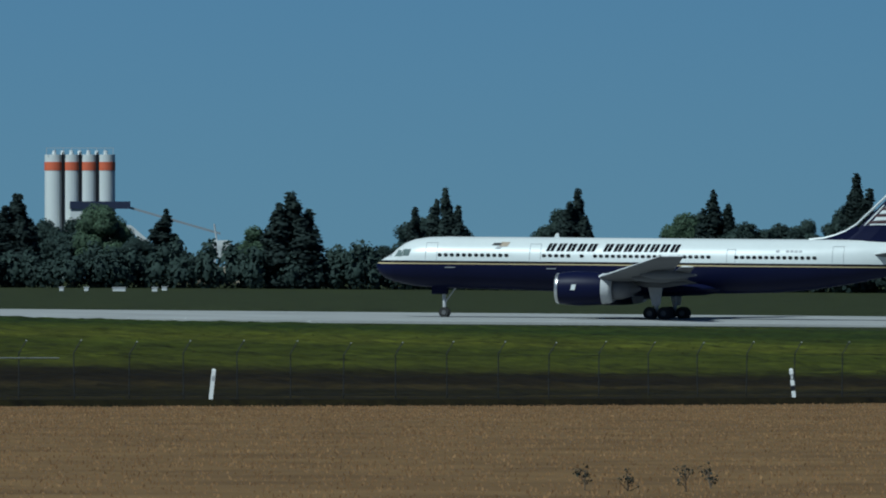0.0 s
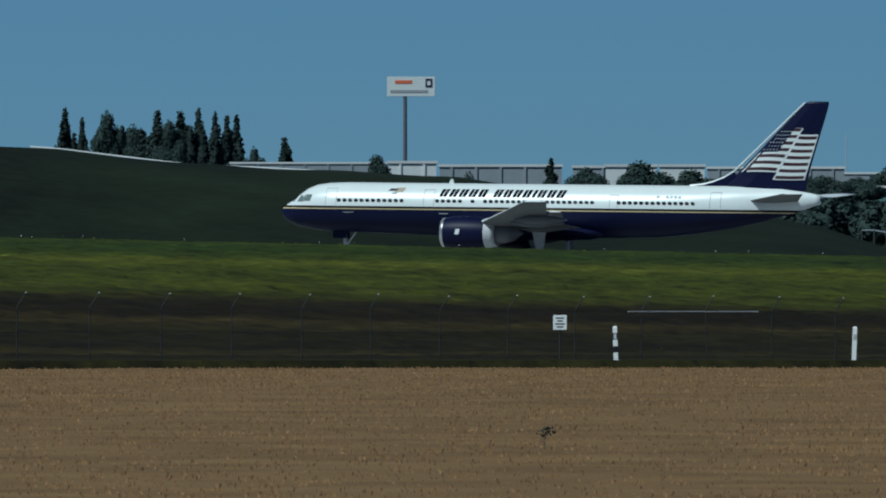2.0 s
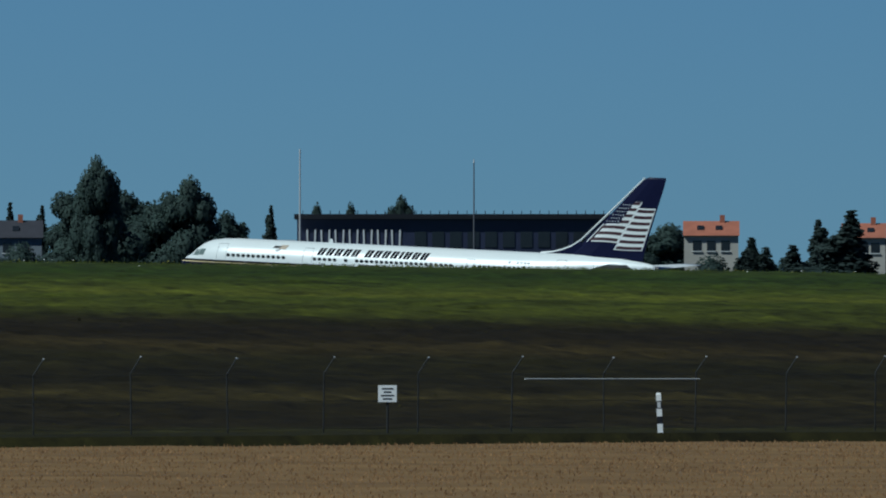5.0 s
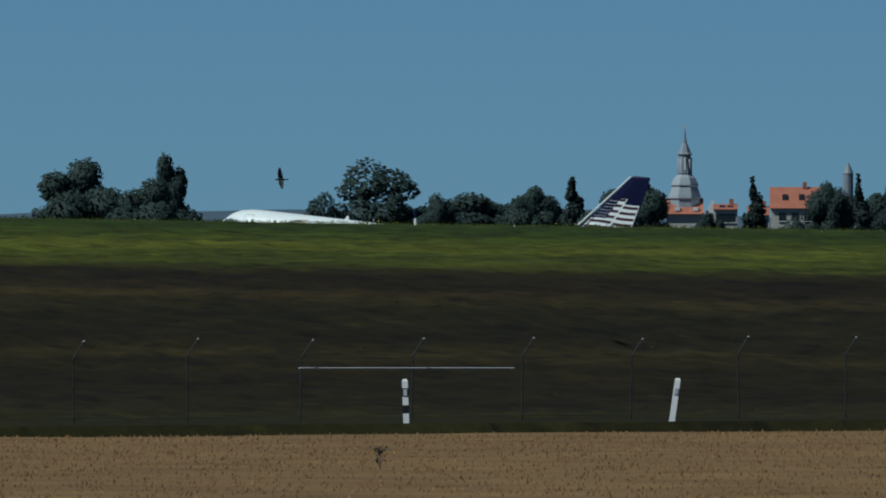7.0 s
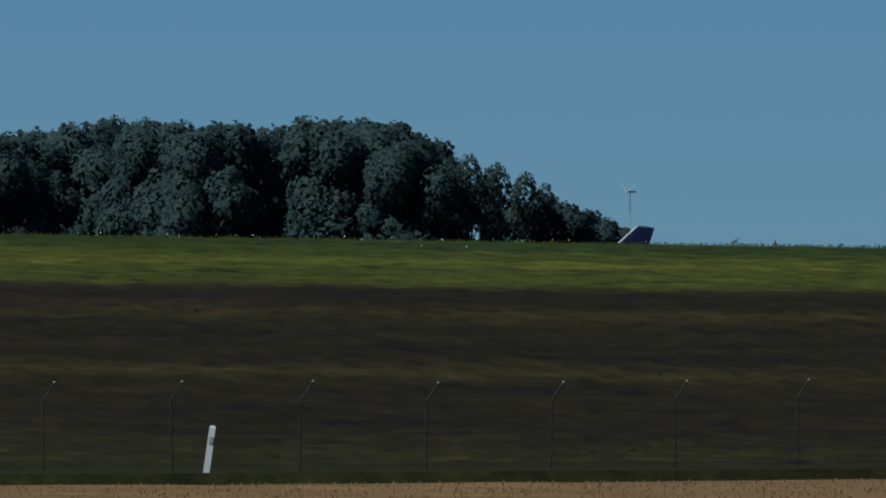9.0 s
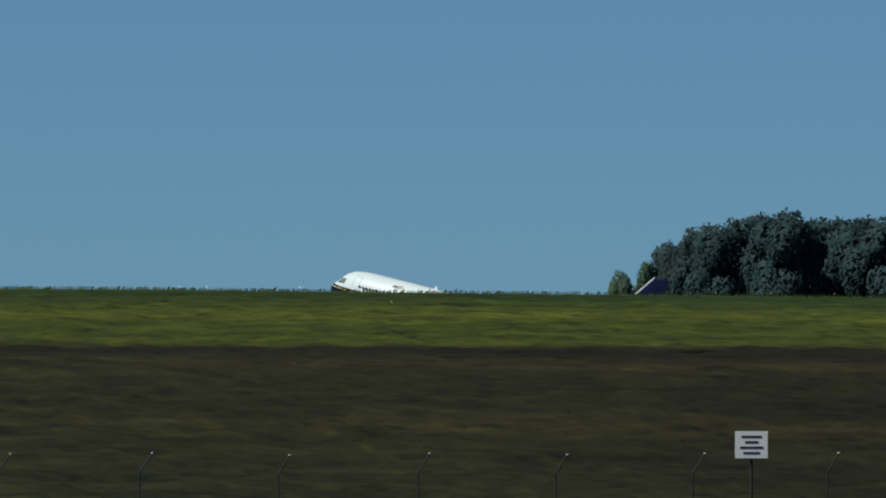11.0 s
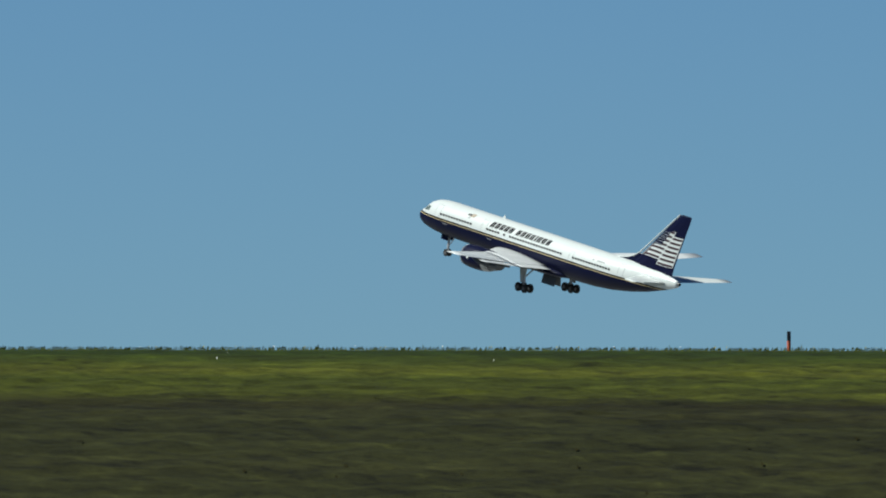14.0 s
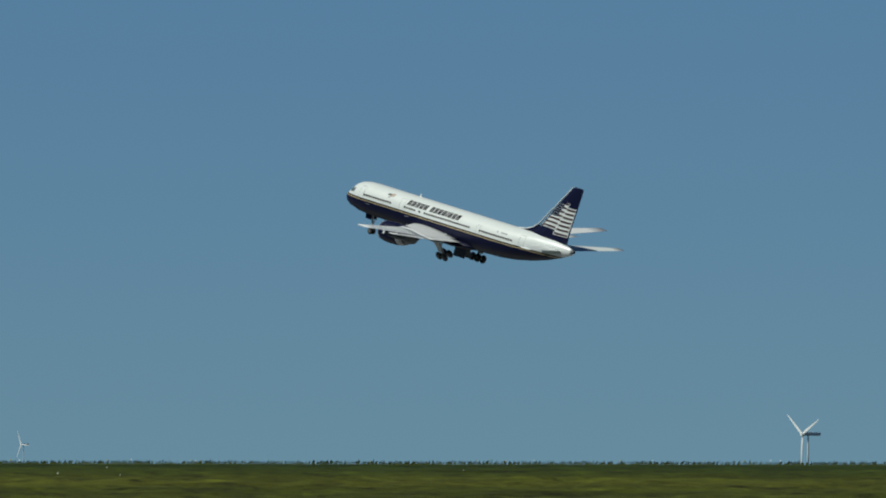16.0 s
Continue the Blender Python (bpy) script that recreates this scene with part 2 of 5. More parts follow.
def box(bm, x0, y0, z0, x1, y1, z1, bevel=0.0):
    m = Matrix.Translation(((x0 + x1) / 2, (y0 + y1) / 2, (z0 + z1) / 2)) @ Matrix.Diagonal((abs(x1 - x0), abs(y1 - y0), abs(z1 - z0), 1))
    r = bmesh.ops.create_cube(bm, size=1, matrix=m)
    if bevel:
        es = list({e for v in r["verts"] for e in v.link_edges})
        bmesh.ops.bevel(bm, geom=es, offset=bevel, segments=2, affect="EDGES")
    return bm


def boxes(*rows, bevel=0.0):
    bm = bmesh.new()
    for r in rows:
        box(bm, *r, bevel=bevel)
    return bm


def tube(bm, a, b, r0, r1=None, n=10, caps=True):
    a, b = Vector(a), Vector(b)
    r1 = r0 if r1 is None else r1
    m = Matrix.Translation((a + b) / 2) @ (b - a).to_track_quat("Z", "Y").to_matrix().to_4x4()
    bmesh.ops.create_cone(bm, cap_ends=caps, segments=n, radius1=r0, radius2=r1, depth=(b - a).length, matrix=m)
    return bm


def rod(a, b, r0, r1=None, n=10):
    return tube(bmesh.new(), a, b, r0, r1, n)


def loft(rings, cap=True):
    bm = bmesh.new()
    vs = [[bm.verts.new(p) for p in ring] for ring in rings]
    n = len(vs[0])
    for r0, r1 in zip(vs, vs[1:]):
        for i in range(n):
            bm.faces.new((r0[i], r0[(i + 1) % n], r1[(i + 1) % n], r1[i]))
    if cap:
        bm.faces.new(vs[0][::-1]), bm.faces.new(vs[-1])
    bmesh.ops.recalc_face_normals(bm, faces=bm.faces)
    return bm


def prism(pts, axis_vec, depth):
    """A flat outline given thickness along axis_vec."""
    bm = bmesh.new()
    off = Vector(axis_vec) * depth
    a = [bm.verts.new(Vector(p)) for p in pts]
    b = [bm.verts.new(Vector(p) + off) for p in pts]
    n = len(pts)
    bm.faces.new(a), bm.faces.new(b[::-1])
    for i in range(n):
        bm.faces.new((a[i], b[i], b[(i + 1) % n], a[(i + 1) % n]))
    bmesh.ops.recalc_face_normals(bm, faces=bm.faces)
    return bm


def thing(name, label, category, m=None, group=""):
    ob = tagged(new(name), label, category, group)
    if m:
        ob.matrix_basis = m
    return ob


def facing(u, d, z):
    """A pose at the bearing u, d metres off, with x to the viewer's right and y away."""
    x, y = site(u, d)
    return pose(x, y, z, 0, 0, math.degrees(bearing(u)))


# ---- ground ----
def interp(x, xs, ys):
    return float(np.interp(x, xs, ys))


def smooth01(t):
    t = min(max(t, 0.0), 1.0)
    return t * t * (3 - 2 * t)


def runway_level(x):
    return interp(-x, (-400, 230, 430, 680, 900), (-1.2, -0.4, 1.15, 1.62, 1.0))


def field_level(s):
    return interp(s, (100, 240, 300, 400, 520), (0.14, 0.12, -0.12, -0.75, -1.1))


def crest_level(s):
    return interp(s, (-200, 149, 170, 199, 255, 292, 326, 389, 430, 462, 477, 501, 531, 574, 620, 800), (5.95, 6.12, 6.15, 5.94, 5.34, 5.0, 4.74, 3.85, 3.22, 2.60, 2.30, 1.98, 1.64, 1.33, 1.05, 0.4))


def ground(x, y):
    q, s = x * NQ[0] + y * NQ[1], x * NS[0] + y * NS[1]
    d = math.hypot(x, y)
    far = runway_level(x) + min(max(0.0, y - 1320), 600) * 0.0016
    f = field_level(s)
    if q < 249.2:
        return f
    f += 0.85 * smooth01((q - 249.2) / 0.8)     # the road's shoulder
    if q < 262:
        return f
    c = crest_level(s)
    if q < 300:
        return f + (c - f) * 0.72 * smooth01((q - 262) / 38) ** 0.9
    if q < 345:
        t = (q - 300) / 45
        return f + (c - f) * (0.72 + 0.28 * (1 - (1 - t) ** 2))
    k = smooth01((q - 345) / 140)
    return c + (min(far, c - 0.5) - c) * k if q < 485 else min(far, c - 0.5) + (far - min(far, c - 0.5)) * smooth01((q - 485) / 200)


def build_ground():
    qs = list(np.arange(-40, 240, 14)) + [240, 246, 249, 249.5, 250, 250.6, 252, 255] + list(np.arange(257, 350, 0.5)) + list(np.arange(350, 500, 8)) + list(np.arange(500, 5200, 60))
    qs = [-4900, -2500, -900, -200] + qs
    ss = [-4900, -2500, -1200, -600] + list(np.arange(-300, 60, 30)) + list(np.arange(60, 600, 0.65)) + list(np.arange(600, 640, 3)) + list(np.arange(640, 1800, 20)) + list(np.arange(1800, 5000, 200))
    verts, faces = [], []
    rng = random.Random(17)
    for q in qs:
        bank = 258 < q < 349
        for s in ss:
            rough = 0.0
            a, b = q, s
            if bank and 60 < s < 600:
                # tussocks and hollows of the rough grass
                a, b = q + rng.uniform(-0.18, 0.18), s + rng.uniform(-0.22, 0.22)
                rough = 0.04 * noise.noise(Vector((b * 0.3, a * 0.3, 0))) + 0.07 * noise.noise(Vector((b * 0.95, a * 0.95, 5)))
                rough = (rough + 0.045 * rng.uniform(-1, 1)) * interp(q, (318, 336), (1.0, 0.3))
            x, y = a * NQ[0] + b * NS[0], a * NQ[1] + b * NS[1]
            verts.append((x, y, ground(x, y) + rough - (0.4 if abs(y - 1251) < 100 else 0)))
    w = len(ss)
    for i in range(len(qs) - 1):
        for j in range(w - 1):
            a = i * w + j
            faces.append((a, a + 1, a + w + 1, a + w))
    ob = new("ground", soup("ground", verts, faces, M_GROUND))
    ob.data.shade_smooth()
    tagged(ob, "wheat field edge, dry grassy bank and airfield meadow", "ground", kind="structure")


build_ground()


def build_runway():
    xs = list(np.arange(-2600, 900, 20.0))
    verts, faces = [], []
    for x in xs:
        z = runway_level(x)
        verts += [(x, 1224, z - 1.2), (x, 1224, z - 0.20), (x, 1278, z + 0.25), (x, 1278, z - 1.2)]
    for i in range(len(xs) - 1):
        a = 4 * i
        for k in range(3):
            faces.append((a + k, a + k + 4, a + k + 5, a + k + 1))
    ob = new("runway", soup("runway", verts, faces, M_CONCRETE))
    tagged(ob, "pale concrete runway across the airfield", "runway", kind="structure")


build_runway()


def scatter(name, count, qr, sr, size, lean, lift, material, label, category, seed, lay=(0.7, 1.6)):
    """Upright tufts strewn over a strip of the plan: thin three-bladed sprigs."""
    rng = np.random.default_rng(seed)
    q, s = rng.uniform(*qr, count), rng.uniform(*sr, count)
    keep = (s > q * math.tan(BETA - radians(54))) & (s < q * math.tan(BETA - radians(9)) )
    q, s = q[keep], s[keep]
    n = len(q)
    x, y = q * NQ[0] + s * NS[0], q * NQ[1] + s * NS[1]
    z = np.array([ground(a, b) for a, b in zip(x, y)]) + lift
    h = rng.uniform(0.55, 1.3, n) * size[1]
    w = rng.uniform(0.6, 1.4, n) * size[0]
    al = np.arctan2(-x, y)
    rx, ry = np.cos(al), np.sin(al)
    yaw = rng.uniform(-0.35, 0.35, n)
    dx, dy = rx * np.cos(yaw) - ry * np.sin(yaw), rx * np.sin(yaw) + ry * np.cos(yaw)
    back = rng.uniform(*lay, n) * h          # leaned away from the viewer so their faces catch the sun
    lx, ly = rng.normal(0, lean, n) * h - np.sin(al) * back, rng.normal(0, lean, n) * h + np.cos(al) * back
    v = np.empty((n, 4, 3))
    v[:, 0] = np.stack([x - dx * w * .3, y - dy * w * .3, z], 1)
    v[:, 1] = np.stack([x + dx * w * .3, y + dy * w * .3, z], 1)
    v[:, 2] = np.stack([x + dx * w * .5 + lx, y + dy * w * .5 + ly, z + h * .75], 1)
    v[:, 3] = np.stack([x - dx * w * .25 + lx, y - dy * w * .25 + ly, z + h], 1)
    f = np.arange(n * 4).reshape(n, 4)
    ob = new(name, soup(name, v.reshape(-1, 3).tolist(), f.tolist(), material))
    return tagged(ob, label, category, kind="stuff")


def build_wheat():
    """The standing crop: a dense canopy with ears that stick out of it."""
    qs, ss = list(np.arange(10, 248, 2.0)) + [248.4, 248.9], list(np.arange(60, 470, 2.0))
    verts, faces = [], []
    for q in qs:
        for s in ss:
            x, y = q * NQ[0] + s * NS[0], q * NQ[1] + s * NS[1]
            verts.append((x, y, ground(x, y) + (0.66 if q < 248.6 else 0.0) + 0.05 * noise.noise(Vector((q * 0.7, s * 0.7, 0)))))
    w = len(ss)
    for i in range(len(qs) - 1):
        for j in range(w - 1):
            a = i * w + j
            faces.append((a, a + 1, a + w + 1, a + w))
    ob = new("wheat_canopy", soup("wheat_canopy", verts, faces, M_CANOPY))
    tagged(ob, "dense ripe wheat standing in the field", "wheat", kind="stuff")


build_wheat()
scatter("wheat_ears", 420000, (60, 248), (60, 450), (0.034, 0.08), 0.2, 0.62, M_EAR, "ripe golden brown wheat ears in a field", "wheat", 1)
scatter("bank_grass", 2500, (250, 290), (60, 520), (0.07, 0.05), 0.14, 0.0, M_STRAW, "dry tufts of grass on the bank", "grass", 2, (2.5, 4.5))
scatter("crest_weeds", 900, (339, 348), (60, 560), (0.02, 0.13), 0.3, 0.0, M_BLADE, "taller weeds on top of the bank", "weeds", 12)
scatter("crest_grass", 52000, (336, 348), (60, 560), (0.018, 0.085), 0.35, 0.0, M_BLADE, "ragged green grass on top of the bank", "grass", 3)
scatter("yellow_flowers", 420, (336, 347), (60, 520), (0.03, 0.03), 0.1, 0.08, M_PETAL, "small yellow flowers on top of the bank", "flowers", 6)
scatter("bank_flowers", 260, (318, 347), (60, 520), (0.025, 0.025), 0.1, 0.10, M_PLASTIC, "small white flowers in the grass on the bank", "flowers", 4)


# ---- airliner ----
GEAR_AFT = 24.0        # main gear behind the nose; the airliner's origin lies under it


def fuselage_ring(s):
    top = interp(s, (0, 0.25, 0.7, 1.3, 1.7, 2.4, 3.2, 4.3, 6.0, 40.0, 43.5, 46.0, 46.9), (4.25, 4.52, 4.80, 5.12, 5.52, 6.02, 6.33, 6.5, 6.56, 6.56, 6.4, 6.05, 5.85))
    low = interp(s, (0, 0.25, 0.7, 1.5, 3.0, 5.0, 11.0, 15.0, 29.0, 33.0, 36.0, 39.0, 42.0, 45.0, 46.9), (3.95, 3.55, 3.2, 2.88, 2.58, 2.42, 2.32, 2.18, 2.14, 2.25, 2.52, 2.98, 3.62, 4.48, 5.15))
    wid = interp(s, (0, 0.25, 0.7, 1.5, 3.0, 5.0, 32.0, 36.0, 40.0, 44.0, 46.9), (0.12, 0.5, 0.85, 1.25, 1.62, 1.88, 1.88, 1.75, 1.35, 0.8, 0.22))
    mid, half = (top + low) / 2, (top - low) / 2
    return [(s - GEAR_AFT, -wid * math.sin(a), mid + half * math.cos(a)) for a in (2 * math.pi * i / 48 for i in range(48))]


def side_y(s, z):
    """Half width of the hull at s metres aft and height z."""
    ring = fuselage_ring(s)
    zs = [p[2] for p in ring]
    mid, half, wid = (max(zs) + min(zs)) / 2, (max(zs) - min(zs)) / 2, max(p[1] for p in ring)
    return wid * math.sqrt(max(0.0, 1 - ((z - mid) / half) ** 2))


def foil(root, tip, n=14, camber=0.0):
    """A wing panel; root and tip: leading edge x, y, z, chord, thickness; thickness along z."""
    rings = []
    for k in range(7):
        f = k / 6
        x, y, z, c, th = [a + (b - a) * f for a, b in zip(root, tip)]
        ring = []
        for i in range(2 * n):
            a = 2 * math.pi * i / (2 * n)
            t = 0.5 - 0.5 * math.cos(a)
            yt = 5 * th * (0.2969 * math.sqrt(t) - 0.126 * t - 0.3516 * t * t + 0.2843 * t ** 3 - 0.1015 * t ** 4) * c
            ring.append((x + t * c, y, z + camber * c * t * (1 - t) * 4 + (yt if a < math.pi else -yt)))
        rings.append(ring)
    return loft(rings)


def split_lit_shaded(ob, upper):
    """Paints upward faces in a lit tone; the rest keep the shaded one."""
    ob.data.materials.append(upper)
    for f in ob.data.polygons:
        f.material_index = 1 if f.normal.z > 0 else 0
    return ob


def wheel(parent, x, y, z, r, w):
    bm = bmesh.new()
    tube(bm, (x, y - w / 2, z), (x, y + w / 2, z), r, r, 24)
    bmesh.ops.bevel(bm, geom=[e for e in bm.edges if abs((e.verts[0].co - e.verts[1].co).y) < 1e-4], offset=r * 0.14, segments=2, affect="EDGES")
    t = part("wheel", bm, M_TYRE, parent)
    part("rim", rod((x, y - w / 2 - 0.02, z), (x, y + w / 2 + 0.02, z), r * 0.42, n=16), M_RIM, t, "grey metal wheel rim")


GEAR_LEGS, WELL_DOORS = [], []


def build_airliner():
    jet = thing("airliner", "white and navy jet airliner with a flag on its fin", "aeroplane")
    stations = [0, 0.1, 0.25, 0.45, 0.7, 1.0, 1.3, 1.5, 1.7, 2.0, 2.4, 2.8, 3.2, 3.7, 4.3, 5, 6] + [8 + 2 * i for i in range(12)] + [31, 32, 33, 34.5, 36, 37.5, 39, 40, 41, 42, 43, 43.5, 44, 45, 46, 46.5, 46.9]
    rings = [fuselage_ring(s) for s in stations]
    bands = [("belly", -9, 4.33, M_NAVY, "navy painted belly"), ("cheatline", 4.33, 4.42, M_GOLD, "gold pin stripe"),
             ("cheatline", 4.42, 4.60, M_INK, "black pin stripe"), ("upper_fuselage", 4.60, 99, M_WHITE, "white painted upper hull")]
    for name, z0, z1, material, label in bands:
        bm = loft(rings)
        for z, up in ((z0, False), (z1, True)):
            if abs(z) < 9:
                bmesh.ops.bisect_plane(bm, geom=bm.verts[:] + bm.edges[:] + bm.faces[:], plane_co=(0, 0, z), plane_no=(0, 0, 1), clear_outer=up, clear_inner=not up)
        part(name, bm, material, jet, label, smooth=True)
    # wing fairing under the hull
    fair = [[(s - GEAR_AFT, -w * math.sin(a), 2.55 + h * math.cos(a)) for a in (2 * math.pi * i / 24 for i in range(24))]
            for s, w, h in ((15.0, 0.3, 0.1), (16.5, 1.7, 0.45), (19, 2.15, 0.65), (24, 2.2, 0.68), (27, 1.9, 0.55), (29.5, 0.4, 0.15))]
    part("wing_fairing", loft(fair), M_NAVY, jet, "navy wing root fairing", smooth=True)
    for side in (-1, 1):
        kink = (20.0 - GEAR_AFT, side * 7.2, 3.42, 5.6, 0.115)
        split_lit_shaded(part("wing", foil((15.6 - GEAR_AFT, side * 1.5, 3.05, 9.6, 0.105), kink, camber=0.008), M_WING, jet, "grey metal wing with lit top and shaded underside in its colour", smooth=True), M_WINGTOP)
        split_lit_shaded(part("wing", foil(kink, (27.4 - GEAR_AFT, side * 19.0, 5.15, 1.9, 0.10), camber=0.01), M_WING, jet, "grey metal wing with lit top and shaded underside in its colour", smooth=True), M_WINGTOP)
        split_lit_shaded(part("flap", foil((24.6 - GEAR_AFT, side * 2.1, 2.95, 2.4, 0.11), (25.0 - GEAR_AFT, side * 7.0, 3.28, 1.9, 0.11)), M_WING, jet, "lowered trailing edge flap", smooth=True), M_WINGTOP)
        split_lit_shaded(part("flap", foil((25.3 - GEAR_AFT, side * 7.4, 3.3, 1.8, 0.11), (28.1 - GEAR_AFT, side * 14.5, 4.32, 1.1, 0.11)), M_WING, jet, "lowered trailing edge flap", smooth=True), M_WINGTOP)
        for fy, fx in ((4.6, 24.2), (9.2, 25.2), (12.2, 26.5)):
            part("flap_fairing", loft([[(fx + t - GEAR_AFT, side * fy + r * math.cos(a), 2.95 + 0.09 * (fy - 4.6) + 1.6 * r * math.sin(a)) for a in (2 * math.pi * i / 10 for i in range(10))]
                                       for t, r in ((-2.2, 0.04), (-1, 0.22), (0.5, 0.24), (2.4, 0.04))]), M_WING, jet, smooth=True)
        split_lit_shaded(part("tailplane", foil((40.7 - GEAR_AFT, side * 0.5, 5.35, 4.4, 0.10), (46.0 - GEAR_AFT, side * 7.6, 5.98, 1.7, 0.09)), M_TAIL, jet, "tailplane, white above, grey below darkened for shade", smooth=True), M_WHITE)
        # engine
        ey, ez = side * 6.05, 2.48
        ring = lambda s, r: [(s + 0.3 - GEAR_AFT, ey + r * math.cos(a), ez + r * math.sin(a)) for a in (2 * math.pi * i / 32 for i in range(32))]
        nac = part("engine_nacelle", loft([ring(s, r) for s, r in ((16.15, 1.24), (16.8, 1.34), (17.8, 1.38), (19.2, 1.33), (19.7, 1.26))], cap=False), M_NAVY, jet, "navy engine cowling", smooth=True)
        part("reverser_sleeve", loft([ring(s, r) for s, r in ((19.7, 1.262), (20.2, 1.18), (20.6, 1.06), (20.45, 0.9))], cap=False), M_GEAR, nac, "grey metal reverser sleeve", smooth=True)
        part("inlet_lip", loft([ring(s, r) for s, r in ((16.9, 0.98), (16.2, 1.05), (15.95, 1.13), (15.9, 1.18), (15.97, 1.22), (16.16, 1.245))], cap=False), M_STEEL, nac, "polished metal inlet lip", smooth=True)
        part("fan", loft([ring(s, r) for s, r in ((16.8, 0.02), (17.1, 0.35), (17.2, 0.99), (17.3, 0.99))]), M_BLACK, nac, "dark fan face")
        part("exhaust_cone", loft([ring(s, r) for s, r in ((19.9, 0.92), (21.2, 0.85), (22.1, 0.62), (22.1, 0.5), (22.8, 0.1))]), M_DOORGREY, nac, "bare metal exhaust", smooth=True)
        part("pylon", prism([(17.0 - GEAR_AFT, ey - 0.2, 3.55), (18.5 - GEAR_AFT, ey - 0.2, 3.85), (22.3 - GEAR_AFT, ey - 0.2, 3.7), (22.6 - GEAR_AFT, ey - 0.2, 3.1), (20.0 - GEAR_AFT, ey - 0.2, 3.1)], (0, 1, 0), 0.4), M_NAVY, jet)
        part("cowling_mark", prism([(17.6 - GEAR_AFT, ey + side * 1.38, 2.36), (17.95 - GEAR_AFT, ey + side * 1.38, 2.36), (18.05 - GEAR_AFT, ey + side * 1.34, 2.8), (17.7 - GEAR_AFT, ey + side * 1.34, 2.8)], (0, side, 0), 0.03), M_WHITE, nac, "small white emblem")
        # main gear
        gy = side * 3.66
        leg = part("main_gear_leg", rod((-0.1, gy, 0.55), (-0.3, gy, 3.1), 0.17), M_GEAR, jet, "grey main landing gear leg")
        part("side_brace", rod((-0.2, gy, 1.7), (-0.2, gy - side * 1.5, 2.8), 0.09), M_GEAR, leg)
        part("bogie_beam", rod((-0.75, gy, 0.53), (0.75, gy, 0.53), 0.11), M_GEAR, leg)
        part("leg_door", prism([(-0.85, gy + side * 0.32, 3.05), (0.5, gy + side * 0.32, 3.05), (0.25, gy + side * 0.32, 1.15), (-0.4, gy + side * 0.32, 1.15)], (0, side, 0), 0.06), M_GEAR, leg, "pale tapered door on the gear leg")
        # the wheel well's door, hinged beside the keel
        well = part("gear_door", boxes((-1.2, 0.0, -0.03, 1.2, side * 1.75, 0.03), bevel=0.02), M_DOORGREY, jet, "grey wheel well door")
        WELL_DOORS.append((well, side))
        for wx in (-0.57, 0.57):
            for wy in (-0.43, 0.43):
                wheel(leg, wx, gy + wy, 0.53, 0.53, 0.36)
        GEAR_LEGS.append(leg)
    # nose gear
    nx = 5.65 - GEAR_AFT
    leg = part("nose_gear_leg", rod((nx, 0, 0.4), (nx - 0.1, 0, 2.7), 0.15), M_GEAR, jet, "grey nose landing gear leg")
    part("drag_brace", rod((nx, 0, 1.2), (nx + 1.0, 0, 2.6), 0.06), M_GEAR, leg)
    for y in (-0.24, 0.24):
        wheel(leg, nx, y, 0.43, 0.43, 0.26)
    for side in (-1, 1):
        part("gear_door", boxes((nx - 1.0, side * 0.45 - 0.02, 1.9, nx + 0.2, side * 0.45 + 0.02, 2.6)), M_NAVY, jet)
    # fin with its dorsal fillet
    X = lambda s: s - GEAR_AFT
    fin_rows = [(6.2, 38.0, 45.6, 0.42), (7.2, 39.3, 45.75, 0.36), (9.0, 41.1, 46.25, 0.28), (11.0, 43.05, 46.85, 0.2), (12.8, 44.85, 47.4, 0.14), (13.45, 45.5, 47.55, 0.11), (13.6, 45.9, 47.5, 0.05)]
    rings = []
    for z, le, te, h in fin_rows:
        c = te - le
        rings.append([(X(le + c * t), y * h, z) for t, y in ((0, 0), (0.08, 0.6), (0.3, 1), (0.6, 0.8), (1, 0.08), (1, -0.08), (0.6, -0.8), (0.3, -1), (0.08, -0.6))])
    fin = part("fin", loft(rings), M_NAVY, jet, "navy swept tail fin", smooth=False)
    part("fin_leading_edge", rod((X(37.9), 0, 6.35), (X(45.5), 0, 13.5), 0.09), M_WHITE, fin, "white leading edge")
    le_of = lambda z: interp(z, [r[0] for r in fin_rows], [r[1] for r in fin_rows])
    te_of = lambda z: interp(z, [r[0] for r in fin_rows], [r[2] for r in fin_rows])
    half_of = lambda s, z: interp(z, [r[0] for r in fin_rows], [r[3] for r in fin_rows]) * interp((s - le_of(z)) / (te_of(z) - le_of(z)), (0, .08, .3, .6, 1), (0, .6, 1, .8, .08))
    # the fillet runs forward along the spine
    ridge = [(X(35.6), 0, 6.54), (X(36.8), 0, 6.66), (X(37.7), 0, 6.9), (X(38.6), 0, 7.25), (X(39.4), 0, 7.75)]
    part("dorsal_fillet", prism([(a, -0.1, c) for a, _, c in ridge] + [(X(40.5), -0.1, 6.4), (X(36.2), -0.1, 6.4)], (0, 1, 0), 0.2), M_NAVY, fin, "navy dorsal fillet")
    for a, b in zip(ridge, ridge[1:]):
        part("fillet_edge", rod(a, b, 0.11, n=8), M_WHITE, fin, "white edge of the fillet")

    def patch(side, f0, f1, z0, z1, proud, material, label, bow=0.0):
        """A strip of paint on the fin between two shares of its chord, bowed a little like cloth."""
        bm = bmesh.new()
        rows = []
        for z in (z0, z1):
            row = []
            for j in range(6):
                zz = z + bow * math.sin(math.pi * j / 5)
                s = le_of(zz) + (f0 + (f1 - f0) * j / 5) * (te_of(zz) - le_of(zz))
                row.append((s, zz))
            rows.append(row)
        ring_ = rows[0] + rows[1][::-1]
